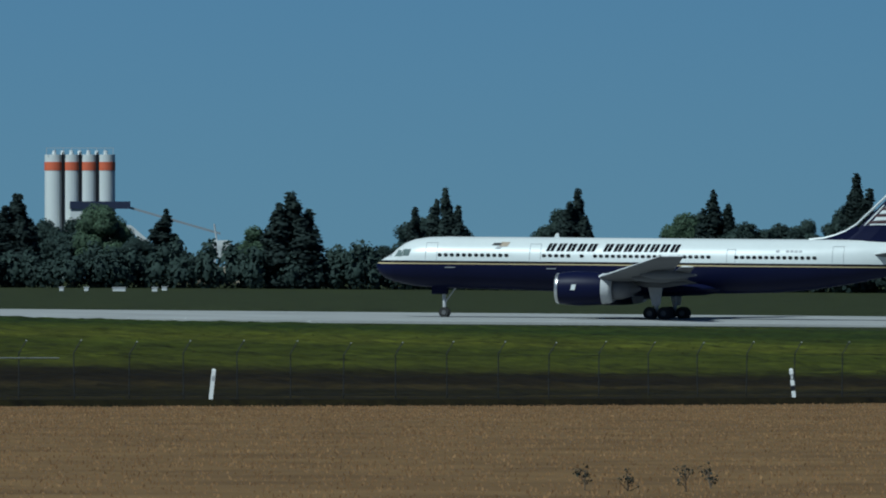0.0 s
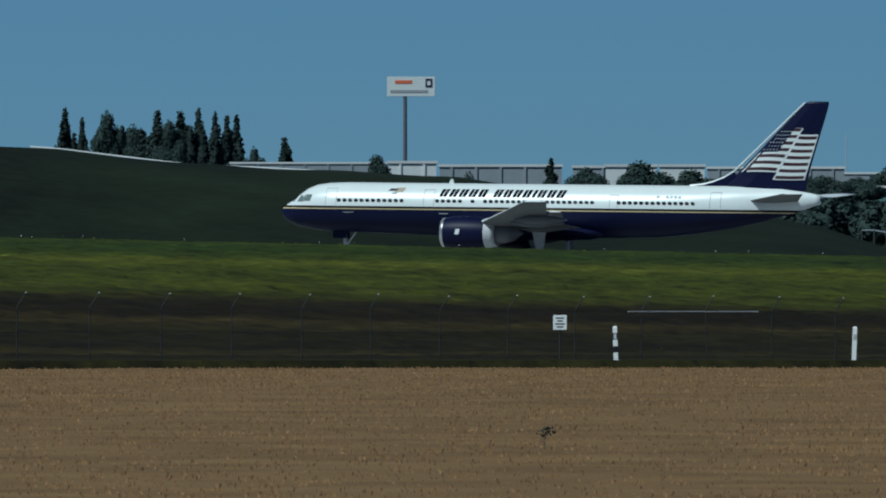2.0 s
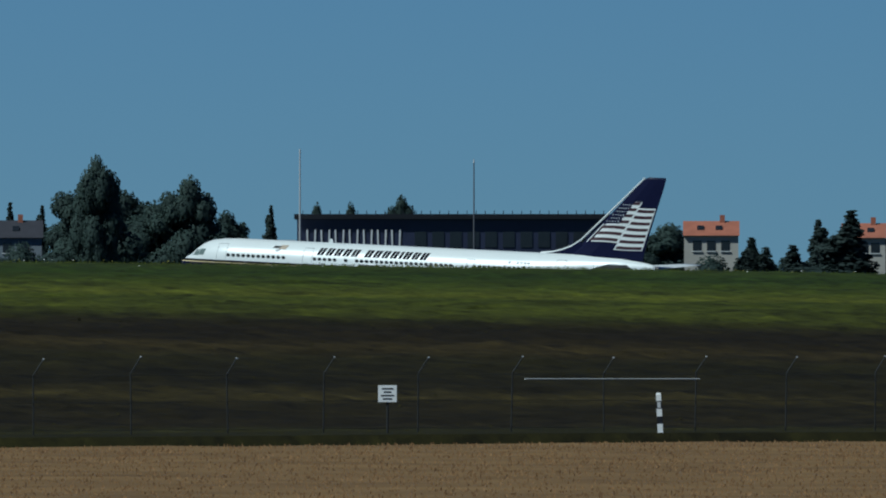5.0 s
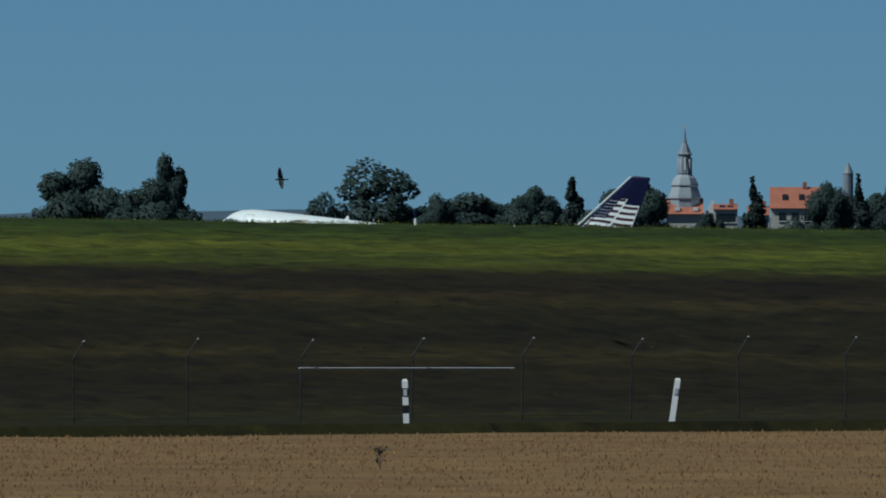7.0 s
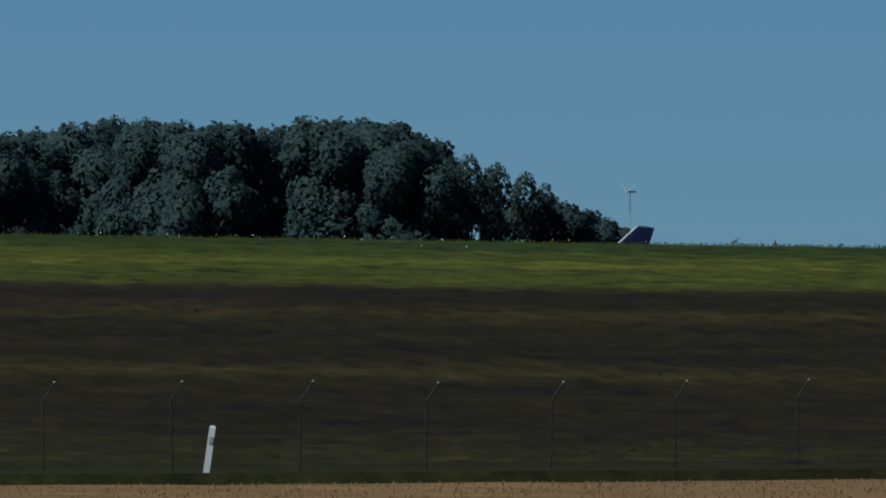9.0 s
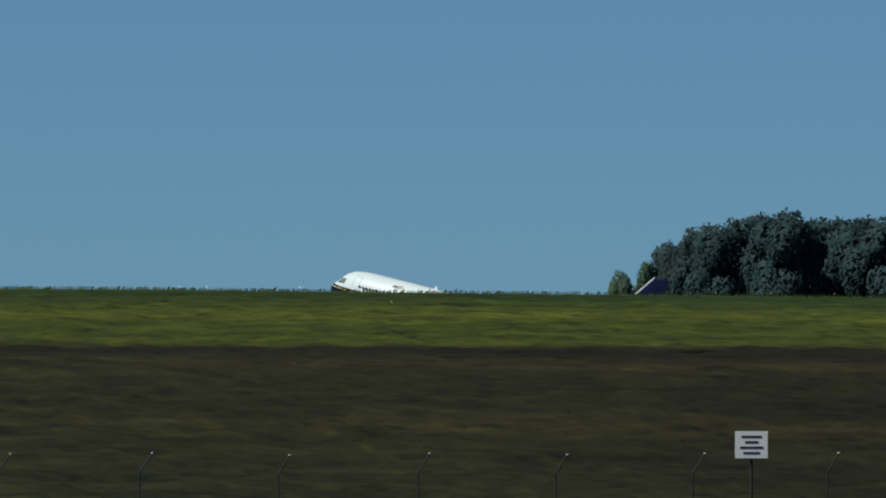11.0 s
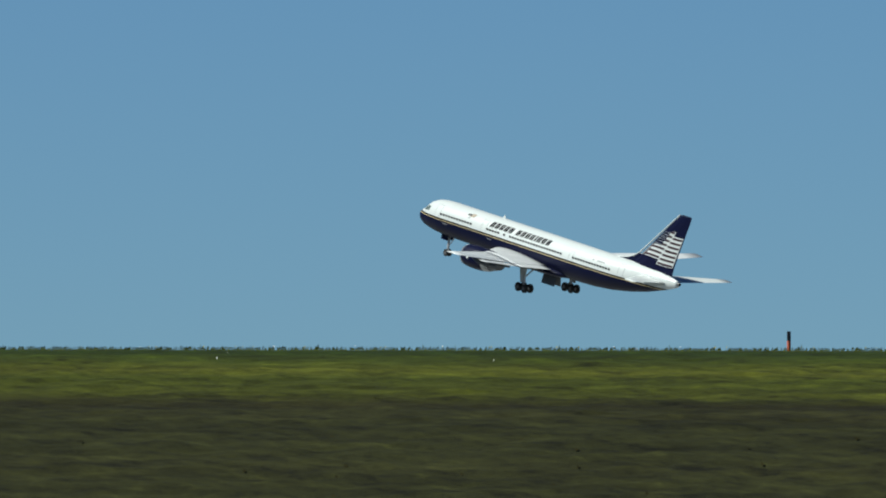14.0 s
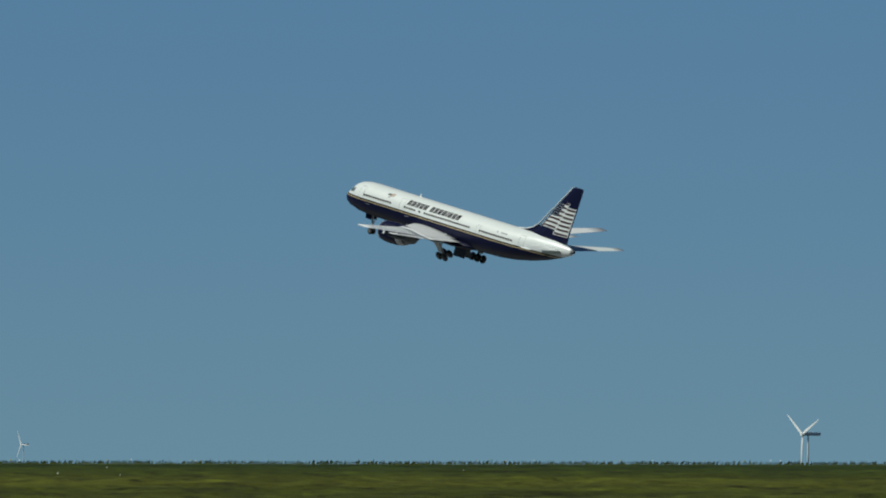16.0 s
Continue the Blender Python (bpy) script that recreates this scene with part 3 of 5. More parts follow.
        vs = [bm.verts.new((X(s), side * (half_of(s, z) + proud), z)) for s, z in ring_]
        vb = [bm.verts.new((X(s), side * (half_of(s, z) - 0.01), z)) for s, z in ring_]
        for j in range(5):
            bm.faces.new((vs[j], vs[j + 1], vs[10 - j], vs[11 - j]))
        for j in range(12):
            bm.faces.new((vs[j], vs[(j + 1) % 12], vb[(j + 1) % 12], vb[j]))
        bmesh.ops.recalc_face_normals(bm, faces=bm.faces)
        part("flag_stripe", bm, material, fin, label)

    # flag: two waves of dark red stripes on white, the aft one lower, and a star field
    for side in (-1, 1):
        patch(side, 0.04, 0.55, 7.72, 9.36, 0.022, M_WHITE, "white ground of the flag", 0.06)
        patch(side, 0.36, 0.56, 9.36, 11.40, 0.022, M_WHITE, "white ground of the flag")
        patch(side, 0.555, 0.965, 7.12, 10.88, 0.024, M_WHITE, "white ground of the flag", -0.03)
        for i in range(7):
            z = 11.25 - 0.547 * i
            patch(side, 0.06 if i > 3 else 0.36, 0.53, z - 0.13, z + 0.13, 0.036, M_RED, "dark red flag stripe", 0.06 if i > 3 else 0.0)
            z -= 0.64
            patch(side, 0.575, 0.95, z - 0.13, z + 0.13, 0.038, M_RED, "dark red flag stripe", -0.03)
        # stars
        for r in range(6):
            for c in range(5):
                z = 9.60 + r * 0.30
                a, ch = le_of(z), te_of(z) - le_of(z)
                s = a + ch * (0.075 + 0.06 * c + 0.03 * (r % 2))
                pts = [(X(s) + (0.066 if k % 2 == 0 else 0.03) * math.sin(k * math.pi / 5), side * (half_of(s, z) - 0.01), z + (0.066 if k % 2 == 0 else 0.03) * math.cos(k * math.pi / 5)) for k in range(10)]
                part("flag_star", prism(pts, (0, side, 0), 0.045), M_WHITE, fin)
    # cabin windows, doors and markings on both sides
    rows = [(5.6 + 0.5 * i) for i in range(12)] + [14.2 + 0.5 * i for i in range(5)] + [17.3] + [18.4 + 0.49 * i for i in range(20)] + [30.0 + 0.49 * i for i in range(14)]
    pane = boxes((-0.165, -0.035, -0.24, 0.165, 0.035, 0.24), bevel=0.05)
    pane_me = bpy.data.meshes.new("cabin_window")
    pane.to_mesh(pane_me)
    pane.free()
    pane_me.materials.append(M_GLASS)
    for side in (-1, 1):
        for s in rows:
            ob = new("cabin_window", pane_me)
            ob.parent = jet
            ob.matrix_basis = pose(X(s), side * (side_y(s, 4.98) - 0.015), 4.98, -side * 16, 0, 0)
        for s, w, z0, z1 in ((4.4, 0.95, 4.55, 6.05), (13.0, 0.9, 4.55, 6.0), (29.2, 0.7, 4.6, 5.7), (37.8, 0.9, 4.55, 6.0)):
            bm = bmesh.new()
            for a, b in (((s, z0), (s, z1)), ((s, z1), (s + w, z1)), ((s + w, z0), (s + w, z1))):
                for k in range(4):
                    p = [(a[0] + (b[0] - a[0]) * f, a[1] + (b[1] - a[1]) * f) for f in (k / 4, (k + 1) / 4)]
                    tube(bm, (X(p[0][0]), side * (side_y(*p[0]) - 0.005), p[0][1]), (X(p[1][0]), side * (side_y(*p[1]) - 0.005), p[1][1]), 0.028, n=4)
            part("door_outline", bm, M_LINE, jet, "grey cabin door outline")
        # slanted bars for the airline's name, registration bars, emblem
        def slab(s0, s1, z0, z1, slant, material, name, label=""):
            bm = bmesh.new()
            rows_ = []
            for k in range(4):
                z = z0 + (z1 - z0) * k / 3
                o = slant * (z - z0) * side * -1
                rows_.append([(s0 + o * 1, z), (s1 + o * 1, z)])
            f_ = [[bm.verts.new((X(s), side * (side_y(s, z) + 0.02), z)) for s, z in r] for r in rows_]
            g_ = [[bm.verts.new((X(s), side * (side_y(s, z) - 0.02), z)) for s, z in r] for r in rows_]
            for a, b in zip(f_, f_[1:]):
                bm.faces.new((a[0], a[1], b[1], b[0]))
            rim = [r[0] for r in f_] + [r[1] for r in f_[::-1]]
            rim2 = [r[0] for r in g_] + [r[1] for r in g_[::-1]]
            for i in range(8):
                bm.faces.new((rim[i], rim[(i + 1) % 8], rim2[(i + 1) % 8], rim2[i]))
            bmesh.ops.recalc_face_normals(bm, faces=bm.faces)
            return part(name, bm, material, jet, label)
        # thirteen marks of one or two plain slanted bars stand for the airline's name
        s = 14.3
        for word in (5, 8):
            for i in range(word):
                wide = 0.24 if word == 8 and i == 4 else 0.64
                mark = slab(s, s + 0.28, 5.44, 6.08, 0.40, M_INK, "name_bar", "dark slanted name bar")
                if wide > 0.3:
                    slab(s + 0.35, s + wide, 5.44, 6.08, 0.40, M_INK, "second_bar").parent = mark
                s += wide + 0.20
            s += 0.50
        for s0 in (33.2, 34.0, 34.35, 34.7, 35.05):
            slab(s0, s0 + 0.26, 5.5, 5.68, 0.1, M_LINE, "registration_bar")
        slab(9.8, 10.5, 5.88, 6.08, 0.9, M_BLACK, "emblem", "dark winged emblem")
        slab(10.4, 11.1, 5.80, 6.16, 0.5, M_TAN, "emblem", "tan winged emblem")
        slab(10.1, 10.5, 5.58, 5.80, 0.8, M_LINE, "emblem")
        for s0, s1, z0, z1 in ((1.25, 1.75, 4.9, 5.22), (1.8, 2.35, 4.92, 5.5), (2.4, 2.95, 4.98, 5.52)):
            slab(s0, s1, z0, z1, 0.3 * -side, M_COCKPIT, "cockpit_window", "grey cockpit pane with reflected sky in its colour")
        slab(6.0, 6.9, 4.05, 4.11, 0, M_LINE, "service_mark"), slab(14.4, 15.2, 4.0, 4.07, 0, M_LINE, "service_mark")
    part("antenna", prism([(X(14.6), -0.02, 6.5), (X(15.1), -0.02, 6.5), (X(15.0), -0.02, 6.9), (X(14.8), -0.02, 6.9)], (0, 1, 0), 0.04), M_WHITE, jet)
    part("auxiliary_exhaust", rod((X(46.8), 0, 5.55), (X(47.2), 0, 5.58), 0.22, 0.18), M_BLACK, jet, "dark tail exhaust")
    return jet


airliner = build_airliner()
FLIGHT = [(0, -261.6, -0.2, 0.5, 0), (0.5, -296.9, 0.03, 0.55, 0), (1, -332.7, 0.25, 0.6, 0), (1.5, -368.8, 0.60, 0.6, 0), (2, -405.6, 1.02, 0.6, 0),
          (2.5, -442.5, 1.2, 0.7, 0), (3, -479.7, 1.25, 0.8, 0), (4.3, -577.5, 1.5, 1.6, 0), (5.5, -670.4, 1.65, 3.3, 0), (6, -709.9, 1.61, 4.1, 0),
          (6.5, -750.2, 1.5, 4.8, 0), (7, -790.2, 1.44, 5.6, 0), (7.5, -830.7, 1.54, 6.6, 0), (8, -871.8, 1.51, 7.2, 0), (8.5, -913.0, 1.54, 7.4, 0),
          (9, -954.7, 1.62, 7.4, 0), (9.5, -997.1, 2.00, 7.7, 0), (10, -1039.1, 2.54, 8.5, -0.2), (11.3, -1150.0, 6.40, 11.2, -1), (12.5, -1251.8, 11.33, 12.0, -1.5),
          (13, -1293.6, 14.49, 13.0, -1.5), (13.5, -1336.2, 17.84, 12.8, -1.5), (14, -1378.8, 21.87, 12.7, -1.5), (14.5, -1421.7, 26.49, 12.7, -1.5),
          (15, -1464.8, 31.22, 12.5, -1.5), (15.5, -1507.8, 36.07, 12.1, -1.5), (16, -1550.4, 41.06, 11.7, -1.5)]


# ---- trees ----
def unit_ball():
    bm = bmesh.new()
    bmesh.ops.create_icosphere(bm, subdivisions=2, radius=1)
    vs, fs = [(v.co.copy(), 0) for v in bm.verts], [[v.index for v in f.verts] for f in bm.faces]
    bm.free()
    return vs, fs


BALL, BALL_FACES = unit_ball()


def leaf_cloud(blobs, count, size, seed, material, core=0.0):
    """A crown of many small leaf sprays strewn through the shells of overlapping blobs."""
    rng = np.random.default_rng(seed)
    vol = np.array([b[3] * b[4] for b in blobs])
    # sprays sit in the outer shell of the crown: those buried in a neighbouring clump are left out
    many = count * 3
    pick = rng.choice(len(blobs), many, p=vol / vol.sum())
    B = np.array(blobs)[pick]
    dirs = rng.normal(size=(many, 3))
    dirs /= np.linalg.norm(dirs, axis=1)[:, None]
    rad = rng.uniform(0.80, 1.12, many)
    c = B[:, :3] + dirs * rad[:, None] * np.stack([B[:, 3], B[:, 3], B[:, 4]], 1)
    buried = np.zeros(many, bool)
    if len(blobs) < 60:
        for bx, by, bz, br, bh in blobs:
            buried |= ((c[:, 0] - bx) / br) ** 2 + ((c[:, 1] - by) / br) ** 2 + ((c[:, 2] - bz) / bh) ** 2 < 0.55
    order = np.argsort(buried, kind="stable")[:count]
    dirs, c = dirs[order], c[order]
    s = size * rng.uniform(0.5, 1.35, count)
    nrm = 0.7 * dirs + rng.normal(0, 0.5, (count, 3)) + np.array([-0.1, -0.25, 0.6])
    nrm /= np.linalg.norm(nrm, axis=1)[:, None]
    a = np.cross(nrm, rng.normal(size=(count, 3)))
    a /= np.linalg.norm(a, axis=1)[:, None]
    b = np.cross(nrm, a)
    v = np.empty((count, 5, 3))
    for k in range(5):
        ang = 2 * math.pi * k / 5
        r = s * rng.uniform(0.6, 1.1, count)
        v[:, k] = c + a * (r * math.cos(ang))[:, None] + b * (r * math.sin(ang))[:, None] + nrm * (rng.normal(0, 0.15, count) * s)[:, None]
    # dense twigs and leaves inside each clump close the crown
    verts, faces, normals = v.reshape(-1, 3).tolist(), np.arange(count * 5).reshape(count, 5).tolist(), []
    soft = dirs + 0.35 * nrm + np.array([0, 0, 0.25])
    normals += np.repeat(soft, 5, axis=0).tolist()
    for bx, by, bz, br, bh in (blobs if core else ()):
        base = len(verts)
        for d, _ in BALL:
            k = core * (1 + 0.35 * noise.noise(Vector((bx + d.x * 1.9, by + d.y * 1.9, bz + d.z * 1.9))))
            verts.append((bx + d.x * br * k, by + d.y * br * k, bz + d.z * bh * k))
            normals.append((d.x, d.y, d.z + 0.25))
        faces += [[base + i for i in f] for f in BALL_FACES]
    me = soup("crown", verts, faces, material)
    # sprays shade as rounded tufts: their normals follow the clump that they grow on
    me.shade_smooth()
    normals = np.array(normals)
    me.normals_split_custom_set_from_vertices((normals / np.linalg.norm(normals, axis=1)[:, None]).tolist())
    return me


def build_tree(kind, seed):
    """A tree sixteen metres tall on its base: tapered trunk, limbs and leafy crown."""
    rng = random.Random(seed)
    blobs, trunk = [], bmesh.new()
    if kind == "poplar":
        for cx, cy, tall in ((0.5, 0, 1.0), (-0.9, 0.6, 0.86), (1.4, -0.5, 0.8), (-0.2, -1.0, 0.7)):
            for i in range(11):
                f = i / 10
                blobs.append((cx + rng.uniform(-.25, .25), cy + rng.uniform(-.25, .25), (1.2 + 13.8 * f) * tall, 0.35 + 0.95 * math.sin(math.pi * min(f * 0.75 + 0.25, 1)) * rng.uniform(.85, 1.15), 1.3))
        n, size, m = 5200, 0.24, M_NEEDLE
    elif kind == "conifer":
        for i in range(12):
            f = i / 11
            blobs.append((rng.uniform(-.5, .5), rng.uniform(-.5, .5), 1.2 + 14.0 * f, 0.25 + 3.3 * (1 - f) * rng.uniform(.8, 1.15), 1.1))
        n, size, m = 3400, 0.29, M_NEEDLE
    elif kind == "bush":
        for i in range(12):
            a, r = rng.uniform(0, 6.3), rng.uniform(0, 7)
            blobs.append((r * math.cos(a), r * math.sin(a) * .6, rng.uniform(3, 11) * (1 - r / 14), rng.uniform(3, 4.5), rng.uniform(3, 4.6)))
        n, size, m = 5200, 0.34, M_LEAF
    else:
        airy = kind == "airy"
        for i in range(24 if not airy else 18):
            a, r = rng.uniform(0, 6.3), 4.6 * math.sqrt(rng.random())
            z = rng.uniform(4.2 if kind != "willow" else 2.5, 13.6)
            r *= math.sqrt(max(0.1, 1 - ((z - 8) / 7.2) ** 2))
            k = rng.uniform(1.6, 2.9) * (0.72 if airy else 1)
            blobs.append((r * math.cos(a), r * math.sin(a), z, k, k * rng.uniform(0.7, 0.95)))
        blobs.append((0, 0, 13.6, 2.0, 2.2))
        n, size = (9500, 0.25) if not airy else (4200, 0.25)
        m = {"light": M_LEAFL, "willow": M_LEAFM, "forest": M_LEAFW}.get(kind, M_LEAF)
    tree = thing("tree", "", "tree")
    tube(trunk, (0, 0, -0.5), (0.1, 0, 6), 0.36, 0.2, 8)
    tube(trunk, (0.1, 0, 6), (0.2, 0.1, 12), 0.2, 0.06, 6)
    for b in blobs[::2]:
        z0 = max(1.5, b[2] * 0.55)
        tube(trunk, (0.1, 0, z0), b[:3], 0.13, 0.04, 5)
    part("trunk", trunk, M_BARK, tree, "brown bark trunk and limbs")
    ob = new("crown", leaf_cloud(blobs, n, size, seed, m, 0.0 if kind == "airy" else 0.8))
    ob.parent = tree
    return tree


KINDS = {"r": ("round", 5.9, "dark green broadleaf tree with a dense round crown"), "l": ("light", 5.9, "light green broadleaf tree behind the grass bank"),
         "p": ("poplar", 2.6, "tall narrow dark green poplar tree"), "c": ("conifer", 3.6, "dark green pointed conifer tree"),
         "b": ("bush", 9.0, "low dark green bush along the airfield edge"), "w": ("willow", 5.9, "big spreading green tree in a dense clump"),
         "f": ("forest", 5.9, "broadleaf tree blued for haze in the dense edge of the woods"),
         "a": ("airy", 5.6, "broadleaf tree with gaps in its crown")}
STOCK = {}
for i_, (k_, (kind_, half_, label_)) in enumerate(KINDS.items()):
    STOCK[k_] = [build_tree(kind_, 40 + 7 * i_ + j) for j in range(3)]

GROVE_RNG, PLANTED = random.Random(11), set()


def grove(k, d, text):
    rng = GROVE_RNG
    kind, half, label = KINDS[k]
    spots = [[float(a) for a in item.split()] for item in text.split(", ")]
    spots += [(u + 24, v - 9, w) for u, v, w in spots if u > 11950 and k == "f"]     # the woods stand two rows deep
    for u, v, w in spots:
        dd = d * rng.uniform(0.97, 1.05)
        x, y = site(u, dd)
        z0 = ground(x, y) - 0.1
        tall = max(height(v, dd) - z0, 1.5)
        spread = 2.1 if u > 11500 and k in "fb" else 2.7 if k == "p" and d > 2200 else 1.9 if k == "w" else 1.75 if k == "c" else 1.1 if k == "l" and u > 10300 else 1.4 if k in "rlaf" else 1.3
        src = rng.choice(STOCK[k])
        m = pose(x, y, z0, 0, 0, rng.uniform(0, 360))
        if src.name in PLANTED:
            ob = copy_thing(src, m)
        else:
            ob = src
            PLANTED.add(src.name)
            ob.matrix_basis = m
        sx = w * spread * dd / F / 2 / half
        ob.scale = (sx, sx, tall / 15.6)
        tagged(ob, label, "bush" if k == "b" else "tree", "trees beyond the runway")


# Each row of trees: kind, distance, then bearing, height of the top and width of every tree
# trees round the gravel works and behind the runway's start
grove("c", 1900, "756 124 60, 494 98 70")
grove("r", 1900, "704 84 70, 654 86 70, 544 54 60, 104 38 60, 24 89 100, -206 102 70, -456 96 70, -536 78 90, -596 76 70, -646 84 60, -706 102 70, 1499 96 70, 1564 80 70, 1249 90 90, 1164 122 90, 1074 130 100")
grove("r", 1900, "894 98 80, 824 114 100, 1424 68 70, 1344 68 70")
grove("l", 1900, "599 108 70, 334 72 70, -421 92 60, 954 116 70, 1294 77 60")
grove("b", 1900, "204 26 80, 164 24 80, -316 76 90, 1404 32 90, 1134 42 70, 924 42 90")
grove("p", 1820, "269 129 95, 49 102 55, -1 136 60, -234 133 65, -486 129 65, -741 158 75, 1466 144 80, 1219 126 75, 999 137 85, 759 124 75, 1587 109 55")
# trees before the warehouses
grove("c", 1900, "1727 60 50")
grove("r", 1900, "2207 100 100, 2147 90 90, 2087 87 90, 1687 74 60, 1637 60 60, 1807 58 80, 2167 80 70, 1907 52 90")
grove("r", 2150, "2017 112 100, 1867 120 90, 1817 102 80, 1757 124 90, 1667 107 70, 1617 97 80")
grove("l", 2150, "1962 110 90, 1712 102 70")
grove("b", 1900, "2247 62 90")
grove("p", 1820, "2262 122 55")
grove("c", 1700, "2632 116 48")
grove("r", 1700, "2567 104 70, 2472 114 100, 2382 101 90, 2937 126 60")
grove("p", 1700, "2252 121 40")
grove("b", 1700, "2417 64 90, 2522 64 90, 2777 116 45")
# tree rows behind the embankment
grove("p", 2500, "3489 200 28, 3464 186 20, 3334 195 36, 3279 199 34, 3256 201 26, 3229 194 24, 3209 189 24, 3189 191 24, 3097 154 26")
grove("r", 2500, "3414 201 55, 3369 177 60, 3304 187 50, 3154 139 36")
grove("b", 2500, "3564 163 70, 3034 136 90, 3354 163 120")
# trees round the large hall
grove("r", 2500, "3892 154 50, 3827 167 60, 3787 178 80, 3727 189 100, 3677 174 70, 4813 154 70, 4763 156 80, 4853 141 60, 3903 146 40")
grove("b", 2500, "3647 160 50")
grove("c", 1560, "4172 190 130, 4062 139 100")
grove("r", 1560, "3942 124 90")
grove("b", 1560, "4227 52 90, 4117 42 90, 4007 32 70")
grove("r", 1620, "4893 96 70, 4738 81 80, 4683 81 70, 4583 90 70, 4513 126 100, 4463 91 70")
grove("c", 1620, "4818 98 80, 4623 100 90")
grove("b", 1620, "4783 56 90, 4853 61 90, 4563 56 90")
# gardens between the hall and the dark building
grove("r", 1620, "4973 91 80, 5123 84 90, 5213 96 90, 5293 81 90")
grove("c", 1620, "5043 101 90")
grove("p", 1800, "5000 110 107, 5250 140 104, 5414 88 80, 5836 124 104, 5993 121 104, 6349 95 72, 6617 89 76")
grove("c", 1800, "5048 127 108, 5374 99 103, 5526 129 97, 5648 84 78, 5760 133 102, 6189 141 110, 6234 124 74, 6283 82 88")
grove("r", 1800, "5128 88 108, 5198 113 105, 5320 130 110, 5456 118 71, 5602 136 78, 6145 114 88, 6505 122 105, 6577 110 72")
grove("b", 1800, "5701 113 97, 5902 109 91, 5943 115 108, 6069 93 83, 6428 85 94")
# gardens behind the dark building
grove("c", 1900, "7673 154 45, 7618 148 45, 7213 148 45")
grove("r", 1900, "7998 150 80, 7798 160 100, 7758 144 60, 7838 138 50, 7528 204 110, 7518 240 62, 7468 179 100, 7413 160 90, 7353 204 85, 7568 136 70, 7288 144 70, 6978 171 45, 7068 158 36, 7128 157 36, 8048 129 60")
grove("b", 1900, "7708 124 90, 7638 120 90, 7458 119 100, 7918 114 90")
grove("r", 1700, "8111 175 60")
grove("b", 1790, "7905 106 90, 7850 110 80, 7705 116 90, 7650 110 90")
# the big clump
grove("r", 1700, "8659 155 60")
grove("w", 1700, "8619 208 150, 8529 258 170, 8439 274 170, 8349 278 170, 8269 292 150, 8209 274 130, 8149 215 110, 8489 200 160, 8309 210 180")
# village gardens
grove("c", 2000, "9054 161 50, 8869 165 45, 9377 159 65")
grove("r", 2000, "8929 156 60, 8909 146 70, 8809 157 70, 9559 136 150, 9444 148 70, 9309 143 80, 9254 158 80, 9139 104 50, 9619 136 60, 8839 136 90")
grove("p", 2000, "8757 165 30")
grove("b", 2000, "8979 116 90, 8739 121 90, 9029 111 90")
grove("r", 1950, "9546 131 120, 9446 145 70")
grove("c", 1950, "9376 155 60")
# trees in the fields
grove("r", 1950, "10241 197 125, 10116 163 110, 10099 206 62")
grove("a", 1950, "9741 195 150, 9816 137 70, 9691 136 60")
grove("b", 1950, "9901 123 80, 10031 107 70")
# light trees far along the bank
grove("l", 1900, "11211 189 120, 11136 159 80, 11071 159 80, 11021 151 60, 10926 193 110, 10881 206 75, 10799 184 95, 10966 168 80, 11271 153 60")
# edge of the woods
grove("f", 1900, "12276 331 110, 12226 327 100, 12186 304 90, 12151 297 90, 11926 187 80, 11886 175 80, 11851 159 60")
grove("b", 1900, "12176 219 120")
grove("a", 1900, "12096 269 90, 12046 255 90, 11996 239 80, 11961 219 60")
# the woods
grove("f", 1900, "12926 304 110, 12866 313 110, 12796 323 110, 12726 336 110, 12666 333 100, 12606 329 110, 12546 323 100, 12506 327 100, 12446 318 100, 12381 334 110, 12326 334 110, 12949 290 100, 12904 306 100")
grove("b", 1900, "12626 249 140, 12326 249 140, 12826 249 140, 12476 249 140, 12949 220 140")
# the woods' far end
grove("f", 1900, "13489 292 110, 13429 282 100, 13379 285 100, 13269 270 90, 13009 295 80, 13994 269 80, 13904 287 90, 13854 292 90, 13764 280 90, 13714 282 90, 13664 277 90, 13614 285 90, 13564 292 100")
grove("l", 1900, "14104 201 60, 14144 182 60")
grove("b", 1900, "13429 220 140, 13874 217 140, 13674 217 140")
grove("a", 1900, "13329 265 90, 13209 290 90, 13159 313 110, 13094 322 110, 13044 314 100, 14064 237 60, 14034 247 60, 13954 277 80, 13809 277 80")
# woods on the horizon
grove("b", 3000, "15405 182 40, 15375 179 40, 15345 176 40, 15315 178 40, 15285 173 40, 15255 178 40, 15225 180 40, 15195 182 40")


def hedge(name, u0, u1, d, low, tall, seed, material, label):
    """A continuous band of scrub that cannot be counted."""
    rng = np.random.default_rng(seed)
    n = int((u1 - u0) * d / F * 230)
    blobs = []
    for u in np.arange(u0, u1, 17):
        dd = d + rng.uniform(-4, 4)
        x, y = site(u + rng.uniform(-8, 8), dd)
        z = ground(x, y)
        h = rng.uniform(low, tall)
        blobs.append((x, y, z + h * 0.42, rng.uniform(0.9, 1.9), h * 0.50))
        blobs.append((x + rng.uniform(-1, 1), y, z + h * 0.80, rng.uniform(0.5, 1.1), h * 0.24))
    ob = new(name, leaf_cloud(blobs, min(n, 46000), 0.27, seed, material, 0.6))
    tagged(ob, label, "hedge", kind="stuff")


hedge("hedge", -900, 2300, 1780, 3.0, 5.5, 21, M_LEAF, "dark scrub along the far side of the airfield")
